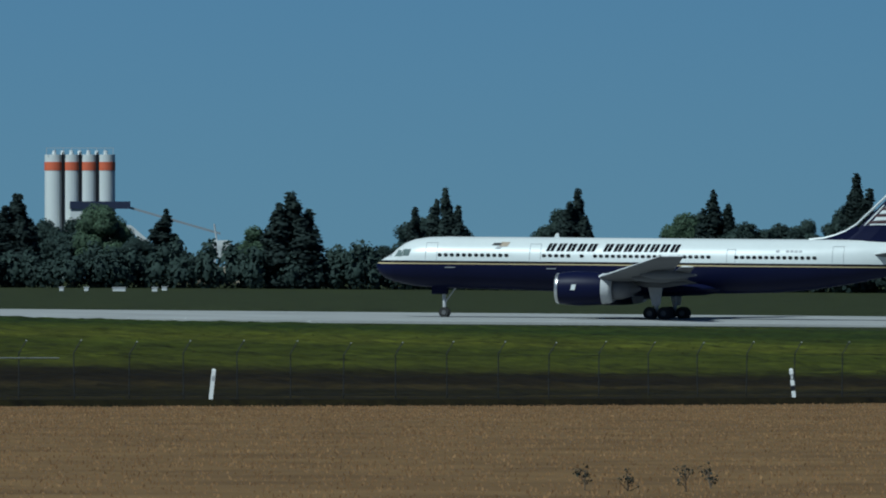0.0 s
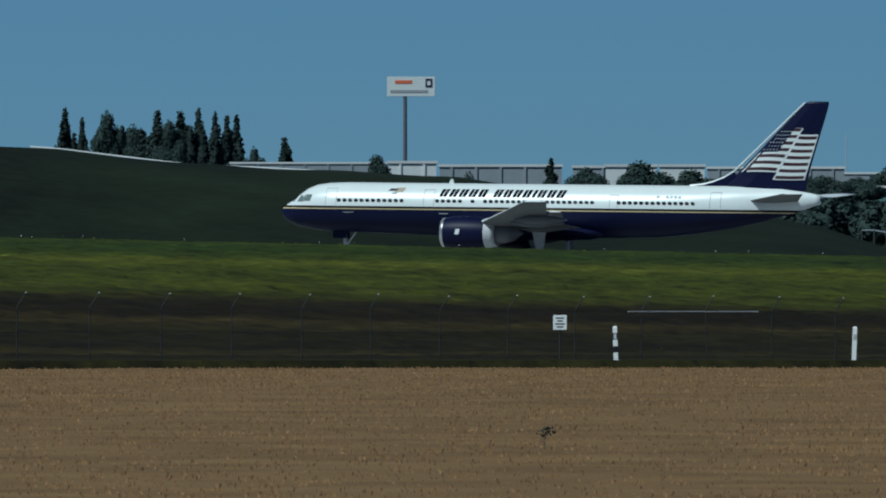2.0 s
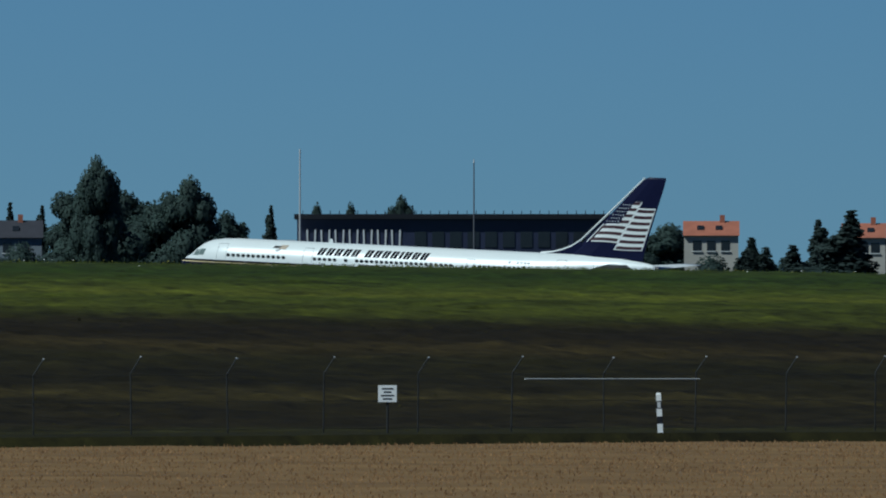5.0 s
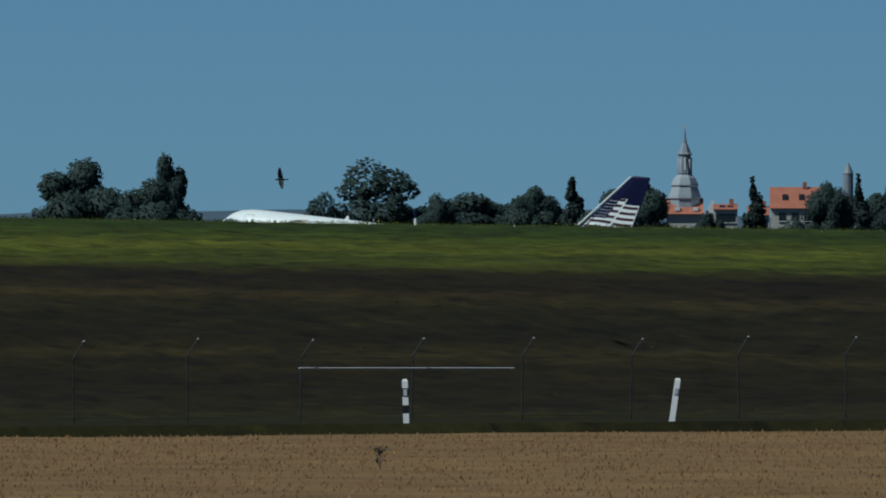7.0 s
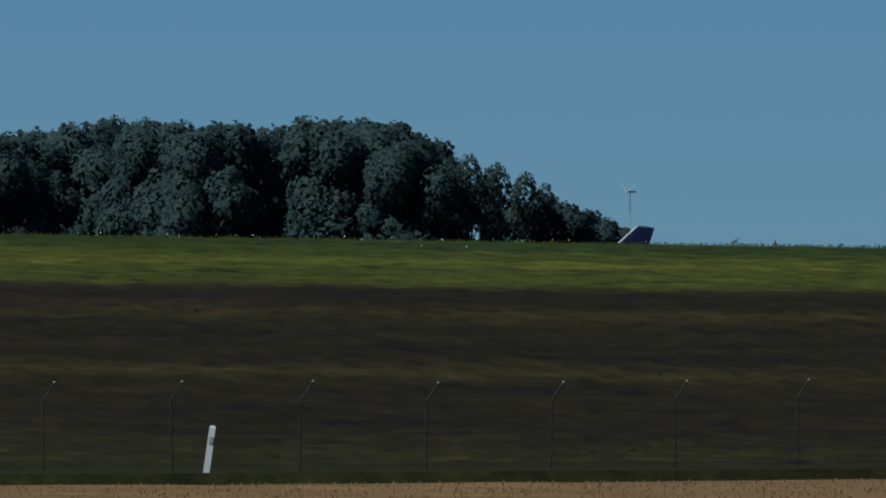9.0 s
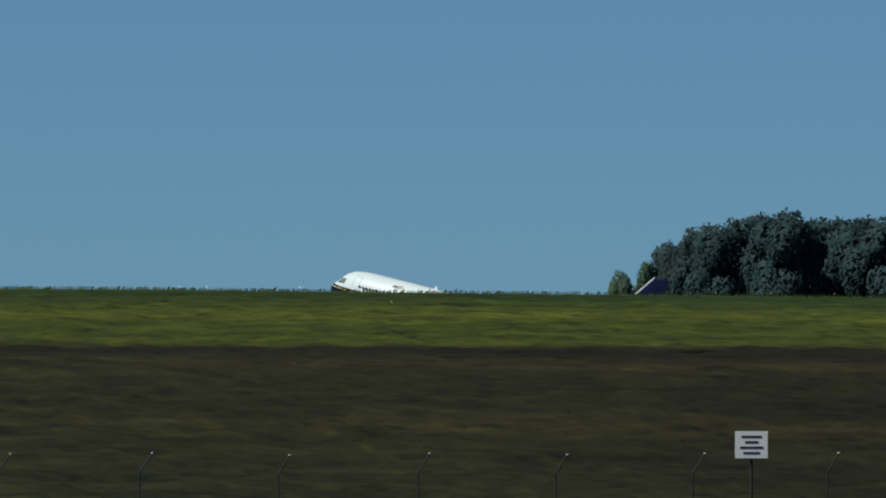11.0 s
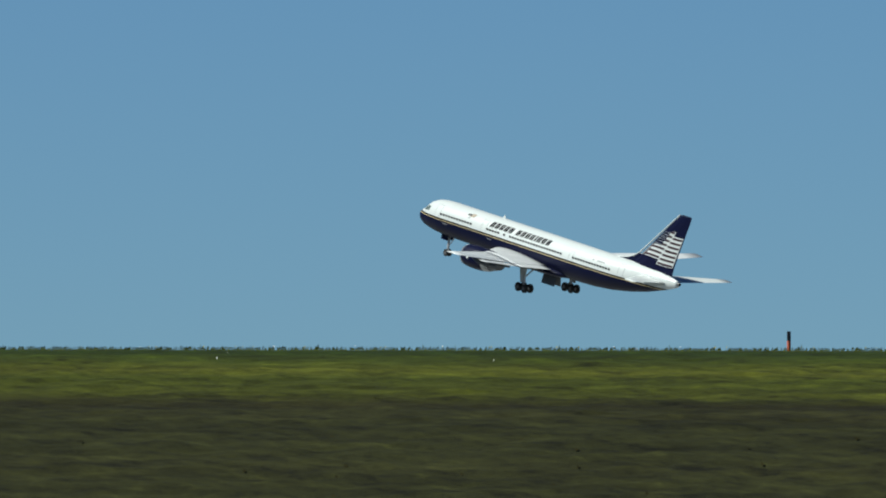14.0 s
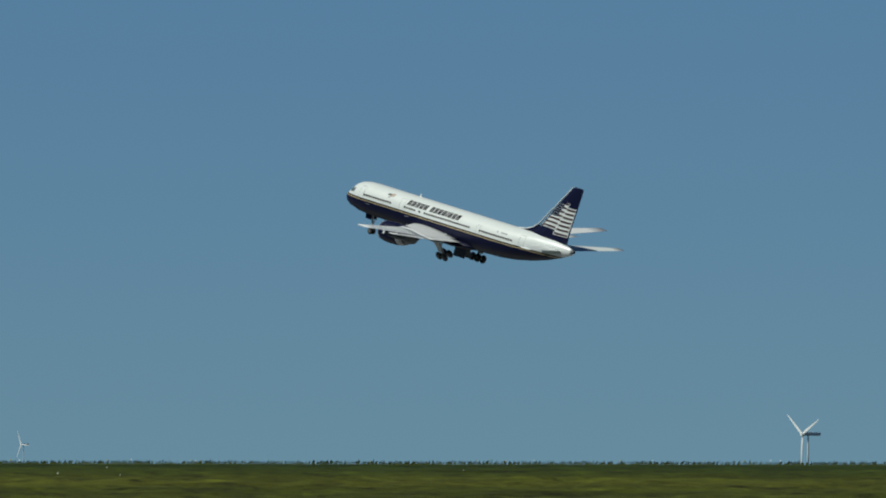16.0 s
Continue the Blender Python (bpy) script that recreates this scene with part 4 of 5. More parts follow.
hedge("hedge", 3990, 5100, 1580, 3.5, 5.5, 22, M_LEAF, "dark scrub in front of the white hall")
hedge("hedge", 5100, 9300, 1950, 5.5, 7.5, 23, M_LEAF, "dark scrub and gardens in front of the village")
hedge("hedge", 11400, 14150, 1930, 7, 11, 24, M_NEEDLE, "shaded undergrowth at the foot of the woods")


# ---- embankment and far hills ----
def build_embankment():
    us, vs = (1960, 2150, 2300, 2560, 2790, 2960, 3287, 3500, 3687, 3760, 3850, 3997, 4030), (-60, 0, 26, 49, 90, 96, 114, 140, 152, 140, 95, 0, -20)
    verts, faces = [], []
    cross = ((1405, 0.0), (1425, 0.34), (1445, 0.7), (1462, 0.95), (1475, 1.0), (1495, 1.0), (1540, 0.3), (1560, 0.0))
    grid = np.arange(1960, 4031, 12)
    for u in grid:
        top = height(interp(u, us, vs), 1475)
        for d, f in cross:
            x, y = site(u, d)
            g = ground(x, y) - 0.3
            verts.append((x, y, g + max(0.0, top - g) * f + 0.35 * noise.noise(Vector((x * 0.1, y * 0.1, 0))) * f))
    w = len(cross)
    for i in range(len(grid) - 1):
        for j in range(w - 1):
            a = i * w + j
            faces.append((a, a + w, a + w + 1, a + 1))
    ob = new("embankment", soup("embankment", verts, faces, M_MOUND))
    ob.data.shade_smooth()
    tagged(ob, "dark green grassed noise embankment beyond the runway", "embankment", kind="structure")


M_MOUND = mat("embankment_grass", (0.0065, 0.0105, 0.0068), 0.9, vary=0.55, scale=0.06, fine=10, bump=0.8, tint=(0.0100, 0.0150, 0.0085), spec=0.1)
build_embankment()


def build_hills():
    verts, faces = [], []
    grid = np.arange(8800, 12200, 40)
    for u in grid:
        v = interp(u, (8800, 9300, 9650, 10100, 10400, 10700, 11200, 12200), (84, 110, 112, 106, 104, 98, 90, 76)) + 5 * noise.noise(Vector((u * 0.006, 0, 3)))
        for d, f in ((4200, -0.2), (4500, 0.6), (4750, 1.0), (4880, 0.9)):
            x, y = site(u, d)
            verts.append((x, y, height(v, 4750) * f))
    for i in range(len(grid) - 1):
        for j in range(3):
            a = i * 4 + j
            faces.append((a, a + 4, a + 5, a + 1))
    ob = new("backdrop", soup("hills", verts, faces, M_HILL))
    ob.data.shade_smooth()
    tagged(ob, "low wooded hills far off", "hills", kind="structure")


build_hills()


# ---- buildings beyond the runway ----
def block(u0, u1, v, d, deep=20.0):
    """Frame of a building that spans two bearings: its pose, half width and height over the ground."""
    um = (u0 + u1) / 2
    x, y = site(um, d)
    z = ground(x, y) - 0.2
    return facing(um, d, z), (u0 - u1) * d / F / 2, height(v, d) - z


def flat_building(name, u0, u1, v, d, wall, label, deep=20.0, bays=6, windows=0, category="building", roof=M_ROOFW, rib=None):
    m, w, h = block(u0, u1, v, d)
    ob = thing(name, label, category, m)
    part("wall", boxes((-w, 0, 0, w, deep, h - 0.3)), wall, ob)
    part("roof", boxes((-w - 0.15, -0.15, h - 0.3, w + 0.15, deep + 0.15, h)), roof, ob, "roof with a thin edge")
    for i in range(bays):
        x = -w + 2 * w * (i + 0.5) / bays
        if windows:
            win = part("window", boxes((x - w / bays * 0.6, -0.06, h * 0.45, x + w / bays * 0.6, 0.05, h * 0.75)), M_GLASS, ob)
            part("frame", boxes((x - w / bays * 0.66, -0.04, h * 0.43, x + w / bays * 0.66, 0.02, h * 0.45)), M_WALL, win)
        else:
            part("rib", boxes((x - 0.13, -0.15, 0, x + 0.13, 0.01, h - 0.35)), rib or wall, ob, "vertical facade strip")
    return ob, w, h


flat_building("warehouse", 2917, 2832, 118, 1800, M_WALL, "small white warehouse beyond the embankment", bays=2)
flat_building("warehouse", 2826, 2610, 112, 1850, M_GREYWALL, "long low pale warehouse beyond the embankment", bays=5)
flat_building("warehouse", 2590, 2450, 110, 1850, M_GREYWALL, "long low grey warehouse behind trees", bays=4)
flat_building("office_block", 2532, 2442, 112, 1800, M_WALL, "white two-storey office block with dark windows", bays=3, windows=1)
flat_building("office_block", 2436, 2357, 112, 1800, M_WALL, "white office block with dark windows by the trees", bays=2, windows=1)
flat_building("warehouse", 2352, 2110, 108, 2040, M_GREYWALL, "grey warehouse with a white roof edge", bays=6, roof=M_WALL)
flat_building("warehouse", 2110, 1940, 98, 2350, M_GREYWALL, "long grey logistics hall behind the trees", bays=4, roof=M_WALL)
flat_building("hall", 2137, 1500, 74, 2050, M_TEAL, "long dark teal industrial hall behind trees", bays=12, roof=M_WALL, rib=M_TEAL)
flat_building("shed", 1180, 1010, 48, 2000, M_GREYWALL, "low grey shed among the trees", bays=3, windows=1)
flat_building("shed", 360, 240, 40, 2000, M_PLASTER, "low pale gravel shed among the trees", bays=3, windows=1)
flat_building("low_shed", 4883, 4653, 94, 1750, M_WHITE, "low white shed beside the large hall", bays=3, rib=M_WHITE, roof=M_WHITE)
flat_building("warehouse", 3935, 3820, 132, 1900, M_WALL, "white annex of the large hall", bays=3)
flat_building("warehouse", 3250, 2920, 116, 2450, M_GREYWALL, "long grey warehouse behind the embankment", bays=8, roof=M_WALL)


def build_ridge_barrier():
    """A pale barrier along the top of the embankment."""
    ob = thing("ridge_barrier", "pale low barrier along the top of the embankment", "barrier")
    last = None
    for u in range(3040, 3580, 30):
        x, y = site(u, 1486)
        top = height(interp(u, (3040, 3287, 3500, 3640), (97, 110, 136, 146)), 1486)
        p = Vector((x, y, top + 0.15))
        if last:
            part("rail", rod(last, p, 0.11, n=6), M_WALL, ob)
            part("post", boxes((x - 0.07, y - 0.07, top - 1.5, x + 0.07, y + 0.07, top + 0.15)), M_GEAR, ob)
        last = p


build_ridge_barrier()


def build_hall():
    ob, w, h = flat_building("exhibition_hall", 4723, 3940, 157, 2000, M_WHITE, "large white industrial hall with a blue corner strip", deep=40, bays=8, rib=M_GREYWALL)
    x = lambda u: -(u - (4723 + 3940) / 2) * 2000 / F
    part("blue_strip", boxes((x(4536), -0.25, 4, x(4520), 0.02, h - 0.1)), M_BLUE, ob, "bright blue vertical strip")
    part("logo_panel", boxes((x(4708), -0.2, h - 2.2, x(4688), 0.02, h - 1.5), (x(4705), -0.2, h - 3.2, x(4691), 0.02, h - 2.5)), M_BLUE, ob, "small dark blue emblem")
    part("tank", rod((x(4660), -3, 0), (x(4660), -3, h - 3.0), 1.7, n=20), M_ROOFW, ob, "pale round tank")
    part("tank", rod((x(4635), -3, 0), (x(4635), -3, h - 3.4), 1.6, n=20), M_ROOFW, ob, "pale round tank")
    for u, ww in ((4630, 60), (4490, 70), (4330, 110), (4200, 60), (4080, 60)):
        part("roof_unit", boxes((x(u + ww / 2), 6, h, x(u - ww / 2), 10, h + 0.7), (x(u + 10), 5.8, h + 0.7, x(u - 14), 10, h + 1.1), bevel=0.08), M_WALL, ob, "white roof ventilation unit")
    part("coping", boxes((-w, -0.2, h + 0.002, w, 0.1, h + 0.12)), M_DOORGREY, ob, "thin dark roof edge")


build_hall()


def build_dark_terminal():
    m, w, h = block(7163, 6610, 142, 1620)
    ob = thing("terminal_building", "dark blue glass building with pale lattice columns", "building", m)
    part("wall", boxes((-w, 0, 0, w, 18, h - 0.5)), M_DARKWALL, ob)
    part("roof", boxes((-w - 0.3, -0.6, h - 0.5, w + 0.3, 18.4, h)), M_BLACK, ob, "dark flat roof")
    for i in range(34):
        x = -w + 0.6 + (2 * w - 1.2) * i / 33
        part("railing_post", boxes((x - 0.04, -0.5, h, x + 0.04, -0.42, h + 0.35)), M_BLACK, ob)
    for i in range(14):
        x = -w + 1.0 + i * 0.72
        lean = 0.06 if i % 2 else -0.06
        part("lattice_column", prism([(x, -0.12, h - 3.6), (x + 0.17, -0.12, h - 3.6), (x + 0.17 + lean, -0.12, h - 1.6), (x + lean, -0.12, h - 1.6)], (0, 1, 0), 0.1), M_WALL, ob, "pale slanted column")
    for i in range(11):
        x = -w + 12 + i * 1.8
        part("window", boxes((x, -0.08, h - 3.4, x + 1.2, 0.05, h - 1.8)), M_GLASS, ob)
    for i in range(6):
        x = -w + 3 + i * 5
        part("facade_lamp", boxes((x, -0.3, h - 4.7, x + 0.3, 0.0, h - 4.3), bevel=0.04), M_PLASTIC, ob, "small white facade lamp")


build_dark_terminal()
flat_building("shed", 7228, 7168, 96, 1600, M_GREYWALL, "small grey shed beside the dark building", bays=2, rib=M_GREYWALL)
_b, _w, _h = flat_building("flat_building", 8604, 8412, 118, 1560, M_GREYWALL, "grey flat-roofed airfield building below big trees", bays=5, windows=1)
part("pylon", boxes((_w - 0.45, -0.4, 0, _w + 0.1, 0.6, _h + 1.0), (_w - 0.7, -0.3, _h + 0.35, _w + 0.3, 0.5, _h + 0.55)), M_ROOFW, _b, "pale corner pylon")


def mast(u, v, d, r, label, category="mast", paint=None):
    x, y = site(u, d)
    z = ground(x, y)
    ob = thing("mast", label, category, pose(x, y, z - 0.2))
    h = height(v, d) - z
    part("pole", rod((0, 0, 0), (0, 0, h), r, r * 0.6, 8), paint or M_GEAR, ob)
    part("tip", rod((0, 0, h), (0, 0, h + 0.4), r * 0.9, r * 0.4, 8), M_GEAR, ob)


mast(7158, 254, 1600, 0.12, "tall white mast beside the dark building")
mast(6850, 236, 1600, 0.10, "dark antenna mast behind the dark building", paint=M_DOORGREY)
mast(11306, 206, 3500, 0.22, "faint tall lattice mast far off")
mast(4790, 78, 1540, 0.09, "thin grey lamp mast at the airfield edge")
mast(2107, 163, 2400, 0.1, "thin mast far behind the trees")


def build_silos():
    d = 2100
    x0, y0 = site(643, d)
    z = ground(x0, y0) - 0.2
    ob = thing("silo_battery", "white concrete silos with an orange band around the top", "silo", facing(643, d, z))
    top = height(200, d) - z
    r = 1.28
    for row in range(2):
        for i in range(4 - row):
            x = -3.35 + i * 2.26 + row * 1.1
            y = row * 2.4
            s = part("silo", rod((x, y, 0), (x, y, top), r, n=24), M_WHITE, ob, "round white silo", smooth=False)
            part("band", rod((x, y, height(172, d) - z), (x, y, height(187, d) - z), r + 0.03, n=24), M_ORANGE, s, "orange painted band")
            part("vent", rod((x, y, top), (x, y, top + 0.55), 0.30, 0.24, 10), M_WALL, s)
    for i in range(3):
        x = -2.22 + i * 2.26
        part("riser_pipe", boxes((x - 0.13, -1.15, 3, x + 0.13, -0.85, top + 0.3)), M_BLACK, ob, "dark riser pipe")
    for i in range(9):
        part("railing_post", boxes((-4.4 + i * 1.1, -1.3, top, -4.34 + i * 1.1, -1.24, top + 0.9)), M_GEAR, ob)
    part("top_rail", boxes((-4.4, -1.3, top + 0.84, 4.46, -1.24, top + 0.9)), M_GEAR, ob)
    part("conveyor", prism([(6.4, -2.1, height(109, d) - z), (6.4, -2.1, height(105, d) - z), (18.6, -2.1, height(58, d) - z), (18.6, -2.1, height(62, d) - z)], (0, 1, 0), 0.7), M_GREYWALL, ob, "grey inclined conveyor")
    part("gantry", boxes((-1.3, -2.6, height(104, d) - z, 6.7, -1.6, height(117, d) - z)), M_DARKWALL, ob, "dark conveyor gantry")
    part("mixer_house", boxes((-1.2, -2.4, 2, 4.2, -1.4, height(104, d) - z)), M_WALL, ob, "white mixing house")
    part("chute", prism([(6.0, -2.2, height(75, d) - z), (6.8, -2.2, height(75, d) - z), (9.4, -2.2, height(45, d) - z), (8.6, -2.2, height(40, d) - z)], (0, 1, 0), 0.8), M_WALL, ob, "white sloping chute")


build_silos()


def build_gravel_works():
    """Heaps of pale gravel and a small screening tower beside the silos."""
    d = 1930
    for u, v, r in ((425, 17, 5.0), (350, 14, 5.5), (300, 9, 4.0)):
        x, y = site(u, d)
        z = ground(x, y) - 0.2
        h = height(v, d) - z
        rings = []
        for f, g in ((1.0, 0.0), (0.8, 0.3), (0.5, 0.66), (0.22, 0.93), (0.04, 1.0)):
            rings.append([(r * f * math.cos(a) * (1 + 0.12 * math.sin(3 * a + u)), r * f * math.sin(a), h * g) for a in (2 * math.pi * i / 20 for i in range(20))])
        ob = tagged(part("gravel_heap", loft(rings), M_GRAVEL, smooth=True), "pale heap of gravel at the works", "gravel heap")
        ob.matrix_basis = pose(x, y, z)
    # a long low bank of bare soil before the trees
    d = 1768
    x, y = site(1310, d)
    z = ground(x, y) - 0.2
    h = height(-21, d) - z
    half = 270 * d / F
    rings = []
    for k in range(15):
        f = k / 7 - 1
        tall = h * (1 - abs(f) ** 4) * (0.8 + 0.2 * math.sin(9 * f + 1)) + 0.02
        rings.append([(half * f, -1.6, 0), (half * f, -0.8, tall * 0.75), (half * f, 0, tall), (half * f, 0.9, tall * 0.7), (half * f, 1.6, 0)])
    ob = tagged(part("soil_bank", loft(rings), M_SOIL, smooth=True), "long low bank of pale bare soil before the trees", "soil bank")
    ob.matrix_basis = facing(1310, d, z)
    x, y = site(392, 1960)
    z = ground(x, y) - 0.2
    ob = thing("screening_tower", "small white screening tower with a sloping chute", "tower", facing(392, 1960, z))
    top = height(60, 1960) - z
    part("frame", boxes((-0.9, 0, 0, -0.7, 1.6, top - 1.5), (0.7, 0, 0, 0.9, 1.6, top - 1.5)), M_GEAR, ob)
    part("hopper", loft([[(-0.5, 0.2, top - 3.0), (0.5, 0.2, top - 3.0), (0.5, 1.4, top - 3.0), (-0.5, 1.4, top - 3.0)], [(-1.1, 0, top - 1.5), (1.1, 0, top - 1.5), (1.1, 1.6, top - 1.5), (-1.1, 1.6, top - 1.5)],
                         [(-1.1, 0, top - 0.8), (1.1, 0, top - 0.8), (1.1, 1.6, top - 0.8), (-1.1, 1.6, top - 0.8)]]), M_WALL, ob, "white hopper")
    part("mast_arm", rod((-0.6, 0.8, top - 0.8), (-0.9, 0.8, top + 1.2), 0.1, n=8), M_GEAR, ob)


build_gravel_works()


def build_tower_sign():
    d = 1900
    x0, y0 = site(2887, d)
    z = ground(x0, y0) - 0.2
    ob = thing("tower_sign", "white advertising board on a tall grey pole", "sign", facing(2887, d, z))
    k = d / F
    b0, b1 = height(232, d) - z, height(267, d) - z
    part("pole", rod((0, 0, 0), (0, 0, b0), 0.28, 0.22, 12), M_DOORGREY, ob)
    board = part("board", boxes((-32 * k, -0.25, b0, 53 * k, 0.25, b1), bevel=0.03), M_WHITE, ob, "white board with faint bars")
    mid = (b0 + b1) / 2
    part("letter_bar", boxes((-18 * k, -0.29, mid + 0.35, 12 * k, -0.25, mid + 0.75)), M_ORANGE, board, "faint red bar")
    part("letter_bar", boxes((-26 * k, -0.29, mid - 0.75, 40 * k, -0.25, mid - 0.4)), M_LINE, board, "faint grey bar")
    part("emblem", boxes((36 * k, -0.29, mid - 0.1, 48 * k, -0.25, mid + 0.95)), M_DARKWALL, board, "dark blue square emblem")
    part("emblem", boxes((39 * k, -0.32, mid + 0.15, 45 * k, -0.29, mid + 0.65)), M_WALL, board)


build_tower_sign()


def house(u0, u1, v_ridge, v_eave, d, label, gable=False, wall=None, roof=None):
    um = (u0 + u1) / 2
    x, y = site(um, d)
    z = ground(x, y) - 0.2
    w = (u0 - u1) * d / F / 2
    e, r = height(v_eave, d) - z, height(v_ridge, d) - z
    ob = thing("house", label, "house", facing(um, d, z), "village houses")
    deep = 9.0
    part("wall", boxes((-w * .96, 0, 0, w * .96, deep, e)), wall or M_PLASTER, ob, "plastered wall")
    if gable:
        part("roof", prism([(-w, -0.3, e), (w, -0.3, e), (0, -0.3, r)], (0, 1, 0), deep + 0.6), roof or M_TILE, ob, "red tiled roof")
        part("gable_wall", prism([(-w * .9, -0.36, e), (w * .9, -0.36, e), (0, -0.36, r - 0.4)], (0, 1, 0), 0.05), wall or M_PLASTER, ob)
    else:
        part("roof", prism([(-w, -0.4, e), (-w, deep / 2, r), (-w, deep + 0.4, e)], (1, 0, 0), 2 * w), roof or M_TILE, ob, "red tiled roof")
        part("chimney", boxes((w * 0.3, deep / 2 - 0.6, r - 0.8, w * 0.3 + 0.6, deep / 2, r + 0.7)), M_TILE, ob)
        for f in (-0.5, 0.15):
            part("roof_window", prism([(f * w, 1.4, e + (r - e) * .38), (f * w + 0.8, 1.4, e + (r - e) * .38), (f * w + 0.8, 2.4, e + (r - e) * .62), (f * w, 2.4, e + (r - e) * .62)], (0, 0, 1), 0.12), M_GLASS, ob)
    for f in (-0.5, 0.0, 0.5):
        win = part("window", boxes((f * w - 0.5, -0.05, e - 1.8, f * w + 0.5, 0.03, e - 0.6)), M_GLASS, ob)
        part("sill", boxes((f * w - 0.6, -0.15, e - 1.9, f * w + 0.6, 0.0, e - 1.8)), M_WALL, win)


house(9029, 8939, 150, 112, 2250, "house with a large bright orange tiled roof")
house(8729, 8689, 136, 112, 2250, "small house with a red tiled roof", gable=True)
house(8089, 8005, 132, 108, 1880, "house with a dull red tiled roof among trees")
house(9129, 9085, 120, 110, 2200, "low house with an orange tiled roof")
house(7772, 7744, 124, 92, 1780, "pale gabled house front", gable=True, roof=M_DARKROOF)
house(7948, 7838, 116, 96, 1850, "long house with a dark roof among trees", roof=M_DARKROOF, wall=M_SLATE)
house(7740, 7612, 131, 100, 1880, "long house with a dark slate roof among trees", roof=M_DARKROOF, wall=M_SLATE)
house(6480, 6380, 130, 104, 1850, "house with a red tiled roof")
house(6200, 6120, 126, 100, 1850, "house with a red tiled roof")
house(5800, 5690, 128, 104, 1850, "house with a dark slate roof", roof=M_DARKROOF)
house(9069, 9029, 116, 100, 2200, "low house with a red tiled roof beside the church")


def build_church():
    d = 2250
    um = 9179
    x, y = site(um, d)
    z = ground(x, y) - 0.2
    k = d / F
    Z = lambda v: height(v, d) - z
    ob = thing("church", "village church with a pale baroque tower and red nave roof", "church", facing(um, d, z))
    part("nave_wall", boxes((-2.6, 0.5, 0, 4.2, 12, Z(104))), M_PLASTER, ob)
    nave = part("nave_roof", prism([(-45 * k, 0, Z(102)), (-45 * k, 4.5, Z(130)), (-45 * k, 9, Z(102))], (1, 0, 0), 78 * k), M_TILE, ob, "red tiled nave roof")
    part("dormer", boxes((-1.4, 0.6, Z(108), -0.7, 2.4, Z(114)), (1.2, 0.6, Z(108), 1.9, 2.4, Z(114))), M_WALL, nave, "small white dormers")
    part("gable", prism([(2.7, -0.3, Z(102)), (5.0, -0.3, Z(102)), (3.9, -0.3, Z(128))], (0, 1, 0), 6), M_WALL, ob, "white gable")
    rings = []
    for v, r in ((95, 28), (128, 28), (130, 31), (134, 30), (150, 24), (153, 26), (156, 25), (166, 20), (172, 13), (174, 14), (205, 11), (208, 14), (212, 11), (222, 7), (228, 4), (238, 2), (256, 0.6)):
        rings.append([(r * k * math.cos(a) * 1.02, 4 + r * k * math.sin(a), Z(v)) for a in (2 * math.pi * (i + 0.5) / 8 for i in range(8))])
    lower, upper = rings[:9], rings[8:]
    t = part("tower", loft(lower), M_GREYWALL, ob, "pale grey stepped tower")
    part("spire", loft(upper), M_SLATE, ob, "dark lantern and pointed spire")
    for i in range(8):
        a = 2 * math.pi * i / 8
        part("belfry_opening", boxes((11 * k * math.cos(a) - 0.14, 4 + 11 * k * math.sin(a) - 0.14, Z(180), 11 * k * math.cos(a) + 0.14, 4 + 11 * k * math.sin(a) + 0.14, Z(202))), M_WALL, t)
    part("weather_vane", rod((0, 4, Z(255)), (0, 4, Z(262)), 0.06), M_GOLD, ob)


build_church()


def build_round_tower():
    d = 2900
    x, y = site(8890, d)
    z = ground(x, y)
    ob = thing("old_tower", "slim grey tower behind the village", "tower", facing(8890, d, z))
    h = height(193, d) - z
    part("shaft", rod((0, 0, 0), (0, 0, h - 2), 1.1, 0.9, 12), M_SLATE, ob)
    part("cap", rod((0, 0, h - 2), (0, 0, h), 1.0, 0.1, 12), M_SLATE, ob)


build_round_tower()


# ---- airfield edge: fence, posts, signs, markers ----
def on_line(u, q):
    """A place on the line q metres off along the fence's normal, at the bearing u."""
    d = q / math.cos(BETA - bearing(u))
    return (*site(u, d), d)


